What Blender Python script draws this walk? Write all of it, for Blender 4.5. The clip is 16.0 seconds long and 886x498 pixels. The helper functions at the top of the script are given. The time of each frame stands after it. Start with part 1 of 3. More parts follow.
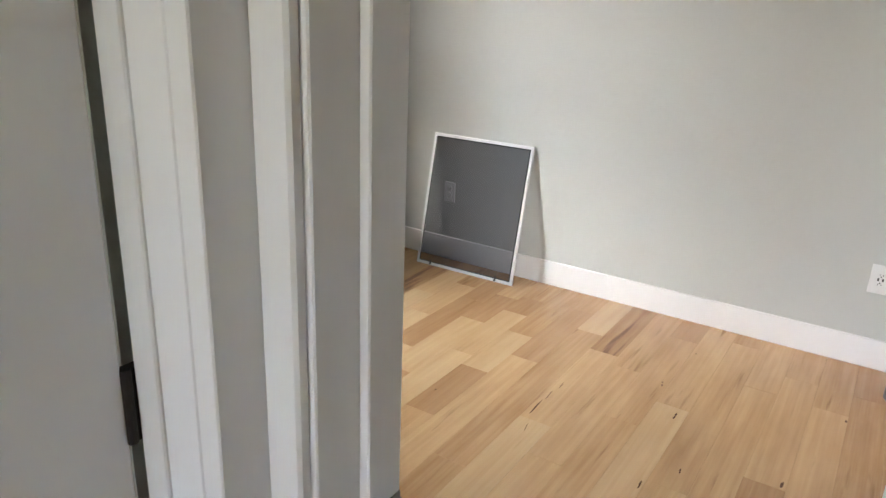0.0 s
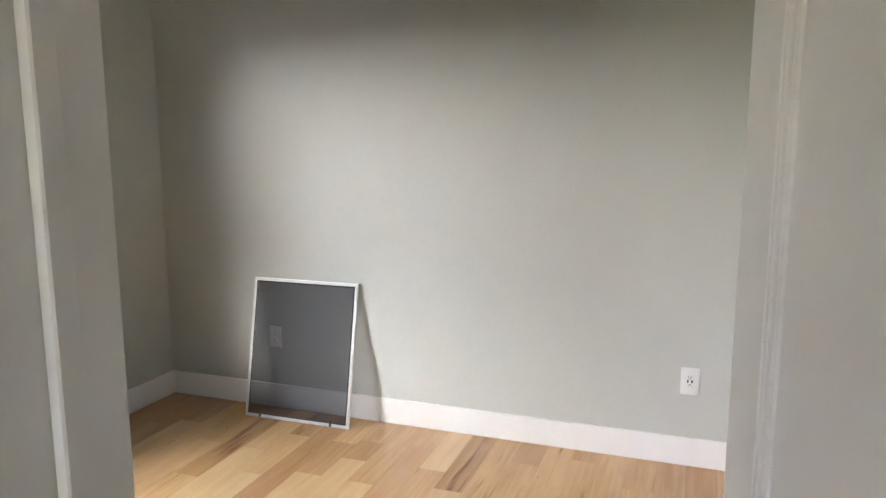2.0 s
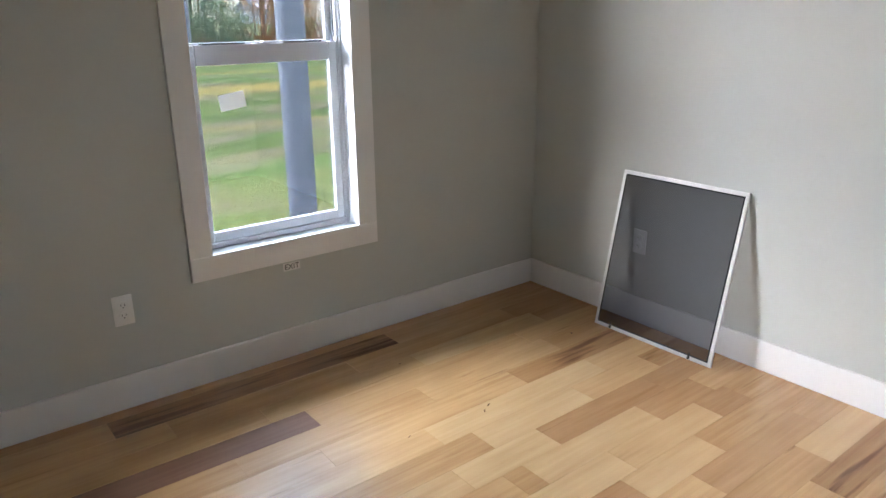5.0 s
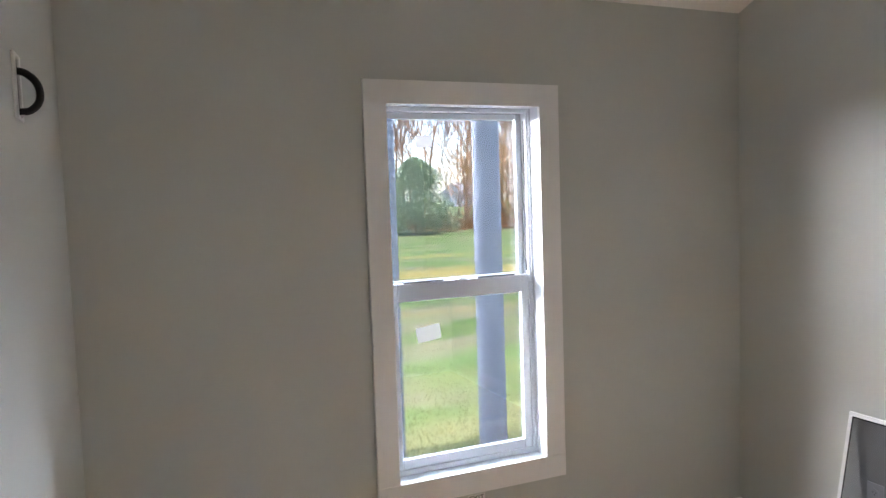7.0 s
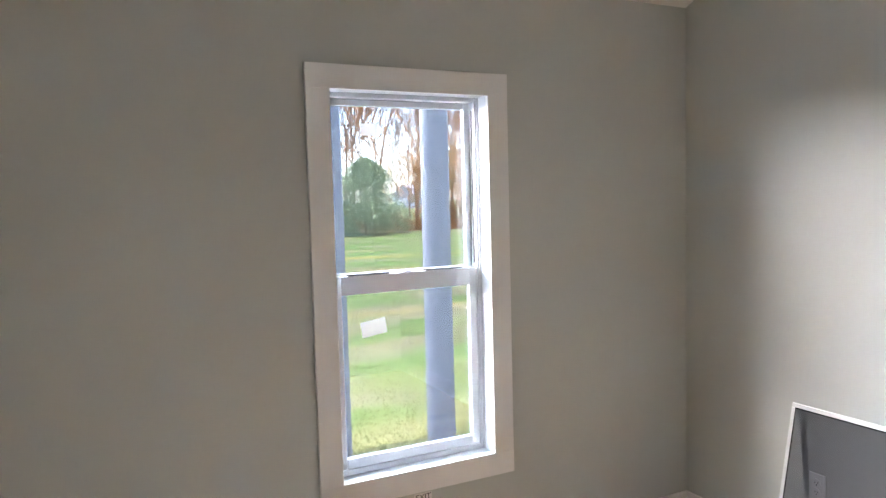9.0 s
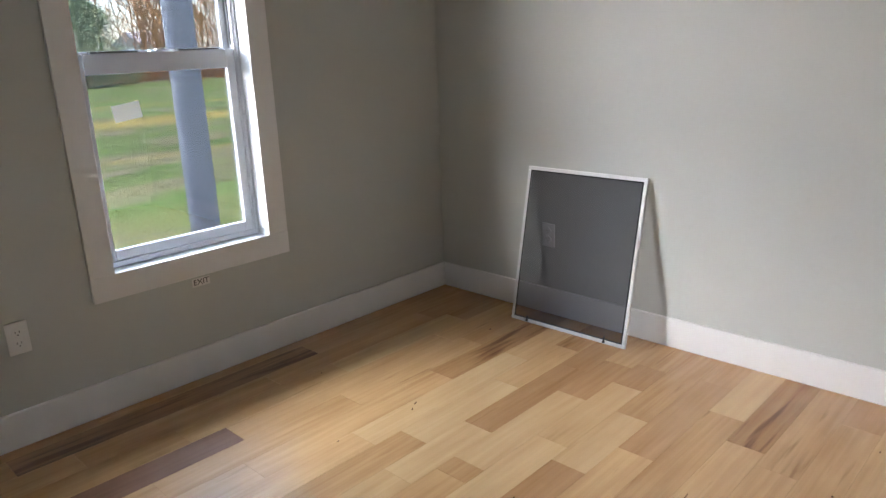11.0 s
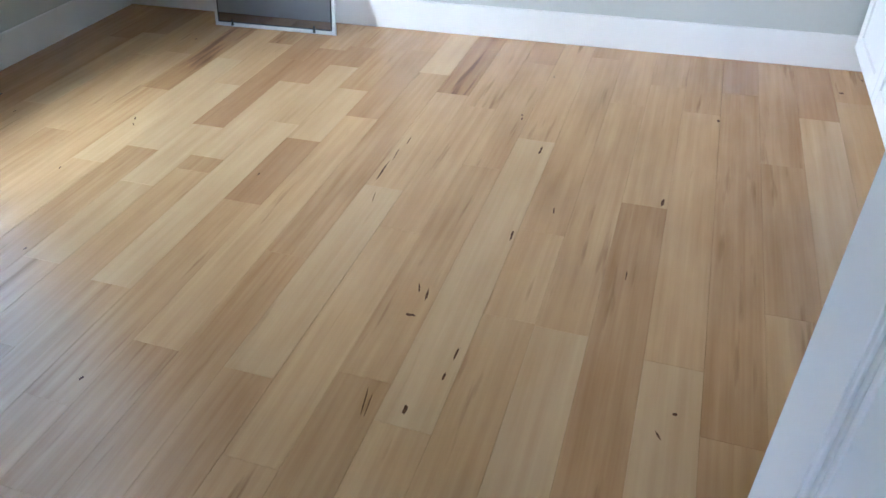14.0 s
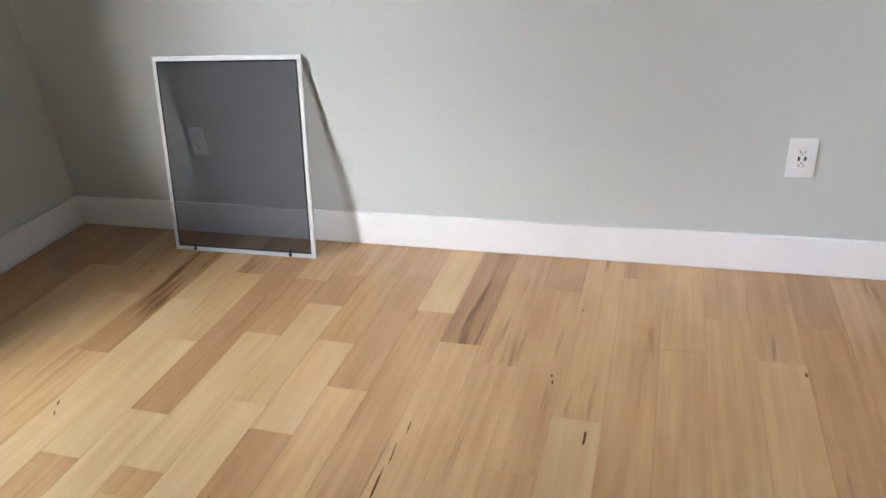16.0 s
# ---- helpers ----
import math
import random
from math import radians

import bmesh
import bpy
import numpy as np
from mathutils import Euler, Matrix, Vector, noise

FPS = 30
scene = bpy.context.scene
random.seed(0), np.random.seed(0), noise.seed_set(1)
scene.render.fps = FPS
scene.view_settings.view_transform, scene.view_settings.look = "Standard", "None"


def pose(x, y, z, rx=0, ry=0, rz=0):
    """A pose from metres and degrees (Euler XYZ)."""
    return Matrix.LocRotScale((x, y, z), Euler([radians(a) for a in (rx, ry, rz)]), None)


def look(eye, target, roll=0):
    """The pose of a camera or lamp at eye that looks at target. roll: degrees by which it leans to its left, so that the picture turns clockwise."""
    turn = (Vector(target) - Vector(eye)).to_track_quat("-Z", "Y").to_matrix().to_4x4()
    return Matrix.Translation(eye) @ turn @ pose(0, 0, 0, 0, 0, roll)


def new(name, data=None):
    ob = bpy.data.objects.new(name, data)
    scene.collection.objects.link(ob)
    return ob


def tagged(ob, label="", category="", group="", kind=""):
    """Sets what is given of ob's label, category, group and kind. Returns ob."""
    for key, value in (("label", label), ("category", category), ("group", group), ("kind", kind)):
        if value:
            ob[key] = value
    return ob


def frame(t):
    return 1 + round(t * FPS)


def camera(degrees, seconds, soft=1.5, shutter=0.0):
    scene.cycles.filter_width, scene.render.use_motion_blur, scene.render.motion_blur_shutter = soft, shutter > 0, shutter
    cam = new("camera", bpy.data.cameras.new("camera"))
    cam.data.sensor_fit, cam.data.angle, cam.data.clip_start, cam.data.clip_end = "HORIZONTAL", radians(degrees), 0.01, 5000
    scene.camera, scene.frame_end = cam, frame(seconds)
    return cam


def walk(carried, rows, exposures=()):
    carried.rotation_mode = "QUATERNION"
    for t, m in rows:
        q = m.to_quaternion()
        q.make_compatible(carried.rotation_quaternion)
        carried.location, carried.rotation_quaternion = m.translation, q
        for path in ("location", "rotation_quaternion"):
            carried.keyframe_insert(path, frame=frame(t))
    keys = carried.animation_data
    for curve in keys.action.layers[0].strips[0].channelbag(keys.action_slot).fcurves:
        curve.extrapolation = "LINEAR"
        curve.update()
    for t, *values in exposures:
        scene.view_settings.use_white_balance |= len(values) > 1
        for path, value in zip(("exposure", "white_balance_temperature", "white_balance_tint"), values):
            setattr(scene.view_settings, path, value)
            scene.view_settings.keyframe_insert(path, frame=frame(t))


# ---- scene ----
cam = camera(63.9, 16.0)
PATH = [
    (0, (2.758, -3.284, 1.399), (1.742, -1.691, 0.742), 2.39),
    (0.5, (2.748, -3.239, 1.389), (1.796, -1.593, 0.769), 2.25),
    (1, (2.776, -3.210, 1.432), (1.967, -1.451, 0.932), 0.57),
    (1.5, (2.792, -3.204, 1.459), (2.103, -1.360, 1.104), -0.21),
    (2, (2.787, -3.190, 1.451), (2.124, -1.329, 1.141), -0.07),
    (2.5, (2.753, -3.127, 1.433), (2.011, -1.312, 1.038), 0.66),
    (3, (2.697, -3.001, 1.396), (1.776, -1.310, 0.855), 1.24),
    (5.5, (2.585, -2.628, 1.403), (0.994, -1.554, 0.842), -1.9),
    (6, (2.6, -2.634, 1.431), (0.918, -1.645, 0.993), -3.3),
    (6.5, (2.577, -2.62, 1.511), (0.798, -1.747, 1.24), -3.1),
    (7, (2.565, -2.6, 1.63), (0.724, -1.831, 1.487), -1.9),
    (7.5, (2.575, -2.586, 1.675), (0.705, -1.879, 1.707), -1.3),
    (8, (2.584, -2.588, 1.717), (0.722, -1.861, 1.777), -1.0),
    (8.5, (2.541, -2.573, 1.696), (0.709, -1.77, 1.676), -0.9),
    (9, (2.503, -2.555, 1.584), (0.72, -1.66, 1.442), -1.5),
    (9.5, (2.506, -2.599, 1.429), (0.82, -1.561, 1.153), -2.2),
    (10, (2.52, -2.614, 1.356), (0.985, -1.406, 0.925), -2.7),
    (12.5, (2.656, -2.848, 1.218), (1.657, -1.266, 0.512), -1.9),
    (13, (2.651, -2.864, 1.162), (1.88, -1.285, 0.207), -2.7),
    (13.5, (2.680, -2.895, 1.119), (2.063, -1.405, -0.078), -2.6),
    (14, (2.650, -2.87, 1.141), (2.105, -1.377, -0.081), -2.3),
    (14.5, (2.612, -2.797, 1.179), (2.094, -1.209, 0.074), -2.3),
    (15, (2.582, -2.554, 1.181), (2.055, -0.885, 0.214), -1.0),
    (15.5, (2.526, -2.29, 1.209), (1.89, -0.636, 0.281), -3.1),
    (16, (2.416, -2.217, 1.214), (1.835, -0.541, 0.291), -5.0),
]
EXPOSURES = [(0, 4.9, 6600, 13), (3, 4.95, 6500, 14), (5.5, 4.75, 6250, 15), (6.5, 5.05, 6250, 16), (8, 5.3, 6450, 18), (8.5, 5.4, 6400, 18), (9, 5.4, 6350, 17), (10, 4.7, 6350, 16), (12.5, 4.5, 6600, 15), (13, 4.75, 6400, 13), (13.5, 4.92, 5450, 8), (14, 4.9, 5350, 7), (15, 4.75, 6000, 10), (16, 4.8, 6250, 13)]
walk(cam, [(t, look(eye, target, roll)) for t, eye, target, roll in PATH], EXPOSURES)


# ---- world, sun, light ----
SUN_AZ, SUN_EL = 100.0, 77.0
world = bpy.data.worlds.new("sky")
scene.world = world
world.use_nodes = True
wn = world.node_tree
sky = wn.nodes.new("ShaderNodeTexSky")
sky.sky_type = "NISHITA"
sky.sun_disc = False
sky.sun_elevation = radians(SUN_EL)
sky.sun_rotation = radians(SUN_AZ)
bg = wn.nodes["Background"]
bg.inputs["Strength"].default_value = 0.15
wn.links.new(sky.outputs["Color"], bg.inputs["Color"])
sun = new("sun", bpy.data.lights.new("sun", "SUN"))
sun.data.energy = 2.0
sun.data.angle = radians(0.5)
sun.data.color = (1.0, 0.88, 0.70)
sd = Vector((math.sin(radians(SUN_AZ)) * math.cos(radians(SUN_EL)), math.cos(radians(SUN_AZ)) * math.cos(radians(SUN_EL)), math.sin(radians(SUN_EL))))
sun.matrix_world = look(sd * 30, (0, 0, 0))
# area lamps added out of view to stand in for open sky over the south-west of the lawn, under the porch eave: a warm
# low band and a cooler one above it
low_fill = new("low_sky_fill_lamp", bpy.data.lights.new("low_sky_fill_lamp", "AREA"))
low_fill.data.shape = "RECTANGLE"
low_fill.data.size, low_fill.data.size_y = 10.0, 1.3
low_fill.data.energy = 155
low_fill.data.color = (0.99, 0.97, 0.95)
low_fill.matrix_world = look((-4.9, -4.3, 2.5), (0.0, -1.4, 1.35))
high_fill = new("high_sky_fill_lamp", bpy.data.lights.new("high_sky_fill_lamp", "AREA"))
high_fill.data.shape = "RECTANGLE"
high_fill.data.size, high_fill.data.size_y = 10.0, 2.1
high_fill.data.energy = 160
high_fill.data.color = (0.78, 0.90, 1.0)
high_fill.matrix_world = look((-3.5, -1.4, 3.98), (0.3, -1.4, 0.9))
# fill lamp added in a made-up opening at the unseen far end of the hall
hall_fill = new("hall_fill_lamp", bpy.data.lights.new("hall_fill_lamp", "AREA"))
hall_fill.data.shape = "RECTANGLE"
hall_fill.data.size, hall_fill.data.size_y = 0.5, 1.05
hall_fill.data.energy = 0.42
hall_fill.data.color = (1.0, 0.76, 0.57)
hall_fill.matrix_world = look((2.36, -5.89, 1.45), (2.42, -3.0, 1.3))


# ---- materials ----
def mat(name, base, rough=0.5, metal=0.0, vary=0.06, scale=6.0, bump=0.05, bscale=180.0, stretch=(1, 1, 1), spec=0.5, tint=None):
    """Plain surface with two scales of variation and a fine relief."""
    m = bpy.data.materials.new(name)
    m.use_nodes = True
    nt = m.node_tree
    b = nt.nodes["Principled BSDF"]
    b.inputs["Metallic"].default_value = metal
    b.inputs["Specular IOR Level"].default_value = spec
    tc = nt.nodes.new("ShaderNodeTexCoord")
    mp = nt.nodes.new("ShaderNodeMapping")
    mp.inputs["Scale"].default_value = stretch
    nt.links.new(tc.outputs["Object"], mp.inputs["Vector"])
    n1 = nt.nodes.new("ShaderNodeTexNoise")
    n1.inputs["Scale"].default_value = scale
    n1.inputs["Detail"].default_value = 6
    nt.links.new(mp.outputs["Vector"], n1.inputs["Vector"])
    ramp = nt.nodes.new("ShaderNodeValToRGB")
    t = tint or base
    ramp.color_ramp.elements[0].position = 0.3
    ramp.color_ramp.elements[1].position = 0.7
    ramp.color_ramp.elements[0].color = (*[c * (1 - vary) for c in base], 1)
    ramp.color_ramp.elements[1].color = (*[min(1, c * (1 + vary)) for c in t], 1)
    nt.links.new(n1.outputs["Fac"], ramp.inputs["Fac"])
    nt.links.new(ramp.outputs["Color"], b.inputs["Base Color"])
    rr = nt.nodes.new("ShaderNodeMapRange")
    rr.inputs["To Min"].default_value = max(0.02, rough - 0.06)
    rr.inputs["To Max"].default_value = min(1, rough + 0.06)
    nt.links.new(n1.outputs["Fac"], rr.inputs["Value"])
    nt.links.new(rr.outputs["Result"], b.inputs["Roughness"])
    if bump:
        n2 = nt.nodes.new("ShaderNodeTexNoise")
        n2.inputs["Scale"].default_value = bscale
        n2.inputs["Detail"].default_value = 3
        nt.links.new(mp.outputs["Vector"], n2.inputs["Vector"])
        bp = nt.nodes.new("ShaderNodeBump")
        bp.inputs["Strength"].default_value = bump
        bp.inputs["Distance"].default_value = 0.002
        nt.links.new(n2.outputs["Fac"], bp.inputs["Height"])
        nt.links.new(bp.outputs["Normal"], b.inputs["Normal"])
    return m


def wood_mat(name, light, dark, streak=0.35, rough=0.24, var=0.5, thr=0.64):
    """Lacquered floor board: grain along y, a tone of its own per board, rings and mineral streaks."""
    m = bpy.data.materials.new(name)
    m.use_nodes = True
    nt = m.node_tree
    L = nt.links.new
    b = nt.nodes["Principled BSDF"]
    tc = nt.nodes.new("ShaderNodeTexCoord")
    oi = nt.nodes.new("ShaderNodeObjectInfo")
    off = nt.nodes.new("ShaderNodeVectorMath")
    off.operation = "SCALE"
    comb = nt.nodes.new("ShaderNodeCombineXYZ")
    for k in ("X", "Y", "Z"):
        L(oi.outputs["Random"], comb.inputs[k])
    L(comb.outputs["Vector"], off.inputs[0])
    off.inputs["Scale"].default_value = 37.0
    add = nt.nodes.new("ShaderNodeVectorMath")
    L(tc.outputs["Object"], add.inputs[0])
    L(off.outputs["Vector"], add.inputs[1])

    def noise_node(sc, scale, detail=4, dist=0.0):
        mp = nt.nodes.new("ShaderNodeMapping")
        mp.inputs["Scale"].default_value = sc
        L(add.outputs["Vector"], mp.inputs["Vector"])
        n = nt.nodes.new("ShaderNodeTexNoise")
        n.inputs["Scale"].default_value = scale
        n.inputs["Detail"].default_value = detail
        n.inputs["Distortion"].default_value = dist
        L(mp.outputs["Vector"], n.inputs["Vector"])
        return n

    def math_node(op, a, b2, clamp=False):
        n = nt.nodes.new("ShaderNodeMath")
        n.operation = op
        n.use_clamp = clamp
        for i, v in enumerate((a, b2)):
            if isinstance(v, (int, float)):
                n.inputs[i].default_value = v
            else:
                L(v, n.inputs[i])
        return n.outputs[0]

    grain = noise_node((1, 0.03, 1), 170, 3)
    fibre = noise_node((1, 0.03, 1), 55, 5)
    cloud = noise_node((1, 0.3, 1), 9.0, 5)
    # growth rings cut lengthwise: wavering bands, strong only in places
    wm = nt.nodes.new("ShaderNodeMapping")
    wm.inputs["Scale"].default_value = (1, 0.22, 1)
    L(add.outputs["Vector"], wm.inputs["Vector"])
    wave = nt.nodes.new("ShaderNodeTexWave")
    wave.wave_type = "BANDS"
    wave.bands_direction = "X"
    wave.inputs["Scale"].default_value = 5.0
    wave.inputs["Distortion"].default_value = 11.0
    wave.inputs["Detail"].default_value = 1.0
    wave.inputs["Detail Scale"].default_value = 1.1
    L(wm.outputs["Vector"], wave.inputs["Vector"])
    place = noise_node((1, 0.5, 1), 3.1, 1)
    rings = math_node("MULTIPLY", math_node("SUBTRACT", wave.outputs["Fac"], 0.5), math_node("MULTIPLY", math_node("SUBTRACT", place.outputs["Fac"], 0.4), 1.3, True))
    fac = math_node("ADD", math_node("MULTIPLY", math_node("SUBTRACT", oi.outputs["Random"], 0.5), var), 0.45)
    fac = math_node("ADD", fac, math_node("MULTIPLY", math_node("SUBTRACT", grain.outputs["Fac"], 0.5), 0.26))
    fac = math_node("ADD", fac, math_node("MULTIPLY", math_node("SUBTRACT", fibre.outputs["Fac"], 0.5), 0.9))
    fac = math_node("ADD", fac, math_node("MULTIPLY", math_node("SUBTRACT", cloud.outputs["Fac"], 0.5), 1.0))
    fac = math_node("ADD", fac, math_node("MULTIPLY", rings, 0.55), True)
    ramp = nt.nodes.new("ShaderNodeValToRGB")
    ramp.color_ramp.elements[0].color = (*light, 1)
    ramp.color_ramp.elements[1].color = (*dark, 1)
    L(fac, ramp.inputs["Fac"])
    # mineral streaks, gathered in a few places of a board
    sn = noise_node((1, 0.07, 1), 40, 6)
    spot = noise_node((1, 0.4, 1), 4.3, 2)
    sr = nt.nodes.new("ShaderNodeMapRange")
    sr.inputs["From Min"].default_value = thr
    sr.inputs["From Max"].default_value = thr + 0.16
    sr.inputs["To Max"].default_value = streak
    L(math_node("ADD", sn.outputs["Fac"], math_node("MULTIPLY", math_node("SUBTRACT", spot.outputs["Fac"], 0.5), 0.55)), sr.inputs["Value"])
    mk = nt.nodes.new("ShaderNodeMixRGB")
    L(sr.outputs["Result"], mk.inputs["Fac"])
    L(ramp.outputs["Color"], mk.inputs[1])
    mk.inputs[2].default_value = (dark[0] * 0.5, dark[1] * 0.42, dark[2] * 0.38, 1)
    L(mk.outputs["Color"], b.inputs["Base Color"])
    b.inputs["Roughness"].default_value = rough
    b.inputs["Specular IOR Level"].default_value = 0.85
    return m


def clear_mat(name, see, gloss_color, gloss_rough, share, solid=None):
    """A see-through sheet: part transparent, part glossy or (solid) matt."""
    m = bpy.data.materials.new(name)
    m.use_nodes = True
    nt = m.node_tree
    nt.nodes.remove(nt.nodes["Principled BSDF"])
    tr = nt.nodes.new("ShaderNodeBsdfTransparent")
    tr.inputs["Color"].default_value = (*see, 1)
    if solid:
        g = nt.nodes.new("ShaderNodeBsdfDiffuse")
        g.inputs["Color"].default_value = (*solid, 1)
    else:
        g = nt.nodes.new("ShaderNodeBsdfGlossy")
        g.inputs["Color"].default_value = (*gloss_color, 1)
        g.inputs["Roughness"].default_value = gloss_rough
    mix = nt.nodes.new("ShaderNodeMixShader")
    if solid:
        mix.inputs["Fac"].default_value = share
    else:
        fr = nt.nodes.new("ShaderNodeFresnel")
        fr.inputs["IOR"].default_value = 1.45
        nt.links.new(fr.outputs["Fac"], mix.inputs["Fac"])
    nt.links.new(tr.outputs[0], mix.inputs[1])
    nt.links.new(g.outputs[0], mix.inputs[2])
    nt.links.new(mix.outputs[0], nt.nodes["Material Output"].inputs["Surface"])
    return m


M_WALL = mat("wall_paint", (0.552, 0.572, 0.545), 0.62, vary=0.025, scale=2.2, bump=0.12, bscale=260)
M_CEIL = mat("ceiling_paint", (0.82, 0.80, 0.77), 0.85, vary=0.02, scale=2, bump=0.15, bscale=200)
M_TRIM = mat("white_trim_paint", (0.85, 0.85, 0.85), 0.38, vary=0.02, scale=5, bump=0.08, bscale=90, stretch=(1, 1, 0.2))
# white vinyl, darkened and blued: skylight tint and dimming are in the colour
M_VINYL = mat("white_vinyl", (0.60, 0.63, 0.67), 0.32, vary=0.02, scale=8, bump=0.02)
M_PLATE = mat("white_plastic", (0.80, 0.80, 0.79), 0.3, vary=0.02, scale=20, bump=0.0)
M_DARK = mat("dark_slot", (0.02, 0.02, 0.02), 0.6, vary=0.1, bump=0.0)
M_BLACK = mat("black_rubber", (0.006, 0.006, 0.0065), 0.5, vary=0.15, scale=30, bump=0.05)
M_NICKEL = mat("dark_satin_nickel", (0.17, 0.155, 0.135), 0.34, metal=1.0, vary=0.12, scale=25, bump=0.03, bscale=400)
M_ALU = mat("white_aluminium", (0.74, 0.75, 0.76), 0.35, metal=0.15, vary=0.05, scale=25, bump=0.02)
M_INK = mat("black_ink", (0.03, 0.02, 0.02), 0.6, vary=0.1, bump=0.0)
M_PAPER = mat("label_paper", (0.78, 0.76, 0.75), 0.6, vary=0.04, scale=60, bump=0.0)
# dark tint added to dim the bright outdoor view; panes cast no shadow
M_GLASS = clear_mat("window_glass", (0.295, 0.305, 0.32), (1, 1, 1), 0.02, 0)
M_STICK = clear_mat("glass_sticker", (0.75, 0.76, 0.77), (1, 1, 1), 0.3, 0.45, solid=(0.72, 0.7, 0.68))
M_MESH = clear_mat("fibreglass_mesh", (0.99, 0.99, 1.0), (1, 1, 1), 0.3, 0.59, solid=(0.022, 0.026, 0.034))
M_OAK = wood_mat("maple_board", (0.62, 0.385, 0.183), (0.39, 0.20, 0.08), 0.65, var=0.5)
M_LIGHT = wood_mat("pale_maple_board", (0.655, 0.435, 0.225), (0.49, 0.29, 0.13), 0.35, var=0.3, thr=0.68)
M_BROWN = wood_mat("brown_hickory_board", (0.52, 0.30, 0.14), (0.34, 0.165, 0.066), 0.5, var=0.3)
M_PURPLE = wood_mat("umber_hickory_board", (0.25, 0.125, 0.075), (0.14, 0.062, 0.036), 0.5, var=0.3)
M_STREAK = wood_mat("streaked_hickory_board", (0.50, 0.28, 0.12), (0.25, 0.11, 0.042), 0.8, var=0.1, thr=0.55)
M_UMBER = wood_mat("dark_hickory_board", (0.34, 0.18, 0.08), (0.17, 0.075, 0.03), 0.8, var=0.2, thr=0.5)
M_KNOT = mat("dark_knot", (0.11, 0.05, 0.02), 0.8, vary=0.5, scale=90, bump=0, spec=0.1)
M_SUB = mat("subfloor", (0.10, 0.055, 0.03), 0.8, vary=0.15)
M_HALLF = wood_mat("hall_board", (0.44, 0.26, 0.13), (0.30, 0.152, 0.065), 0.3)
M_COL = mat("painted_column", (0.215, 0.23, 0.265), 0.5, vary=0.05, scale=3, bump=0.05, bscale=60)
M_CONC = mat("porch_concrete", (0.32, 0.31, 0.29), 0.85, vary=0.15, scale=5, bump=0.3, bscale=90)
M_SIDING = mat("exterior_siding", (0.6, 0.6, 0.58), 0.7, vary=0.05, scale=3)


# ---- mesh helpers ----
def box(bm, x0, y0, z0, x1, y1, z1, bevel=0.0, seg=1):
    """An axis-aligned block, its edges rounded if bevel is given."""
    c = Matrix.LocRotScale(((x0 + x1) / 2, (y0 + y1) / 2, (z0 + z1) / 2), None, (abs(x1 - x0), abs(y1 - y0), abs(z1 - z0)))
    r = bmesh.ops.create_cube(bm, size=1, matrix=c)
    if bevel:
        es = list({e for v in r["verts"] for e in v.link_edges})
        bmesh.ops.bevel(bm, geom=es, offset=bevel, segments=seg, profile=0.6, affect="EDGES")
    return bm


def cyl(bm, p, q, r0, r1=None, n=20):
    """A round bar from p to q."""
    p, q = Vector(p), Vector(q)
    d = q - p
    m = Matrix.Translation((p + q) / 2) @ d.to_track_quat("Z", "Y").to_matrix().to_4x4()
    bmesh.ops.create_cone(bm, cap_ends=True, segments=n, radius1=r0, radius2=r0 if r1 is None else r1, depth=d.length, matrix=m)
    return bm


def part(name, bm, material, parent=None, label="", smooth=False):
    me = bpy.data.meshes.new(name)
    bm.to_mesh(me)
    bm.free()
    me.materials.append(material)
    if smooth:
        for p in me.polygons:
            p.use_smooth = True
        me.set_sharp_from_angle(angle=radians(35))
    ob = new(name, me)
    if parent is not None:
        ob.parent = parent
        ob.matrix_parent_inverse = parent.matrix_basis.inverted()
    if label:
        ob["label"] = label
    return ob


def block(name, material, parent, x0, y0, z0, x1, y1, z1, bevel=0.0, label=""):
    return part(name, box(bmesh.new(), x0, y0, z0, x1, y1, z1, bevel), material, parent, label)


def empty(name, x, y, z, rz=0.0):
    ob = new(name)
    ob.empty_display_size = 0.1
    ob.matrix_basis = pose(x, y, z, 0, 0, rz)
    return ob


def local(name, bm, material, parent, label="", smooth=False):
    """A part whose mesh is given in its thing's own axes."""
    ob = part(name, bm, material, None, label, smooth)
    ob.parent = parent
    return ob


# ---- room shell ----
X1, Y1, H = 3.86, -2.832, 2.44          # room: x 0..X1, y Y1..0
HALL = -2.938                           # hall side of the door wall
XJ, XR = 2.43, 3.142                    # door opening between the jambs
WT = 0.165                              # outer wall thickness
WY0, WY1, WZ0, WZ1 = -1.750, -1.086, 0.52, 1.992   # window opening

floor = tagged(block("floor", M_SUB, None, -0.05, Y1 - 0.05, -0.16, X1 + 0.05, 0.05, -0.0125), "maple and hickory plank floor, mixed pale and brown boards", "floor", kind="structure")
floor_hall = tagged(block("floor_hall", M_HALLF, None, 1.2, -6.1, -0.16, 4.6, Y1 - 0.05, -0.001), "maple plank hall floor", "floor", kind="structure")


RISE = 0.432                            # the ceiling climbs from the window wall


def prism(bm, poly, y0, y1):
    """A flat (x, z) outline drawn out from y0 to y1."""
    a = [bm.verts.new((x, y0, z)) for x, z in poly]
    b = [bm.verts.new((x, y1, z)) for x, z in poly]
    bm.faces.new(a)
    bm.faces.new(b[::-1])
    for i in range(len(poly)):
        j = (i + 1) % len(poly)
        bm.faces.new((a[j], a[i], b[i], b[j]))
    bmesh.ops.recalc_face_normals(bm, faces=bm.faces)
    return bm


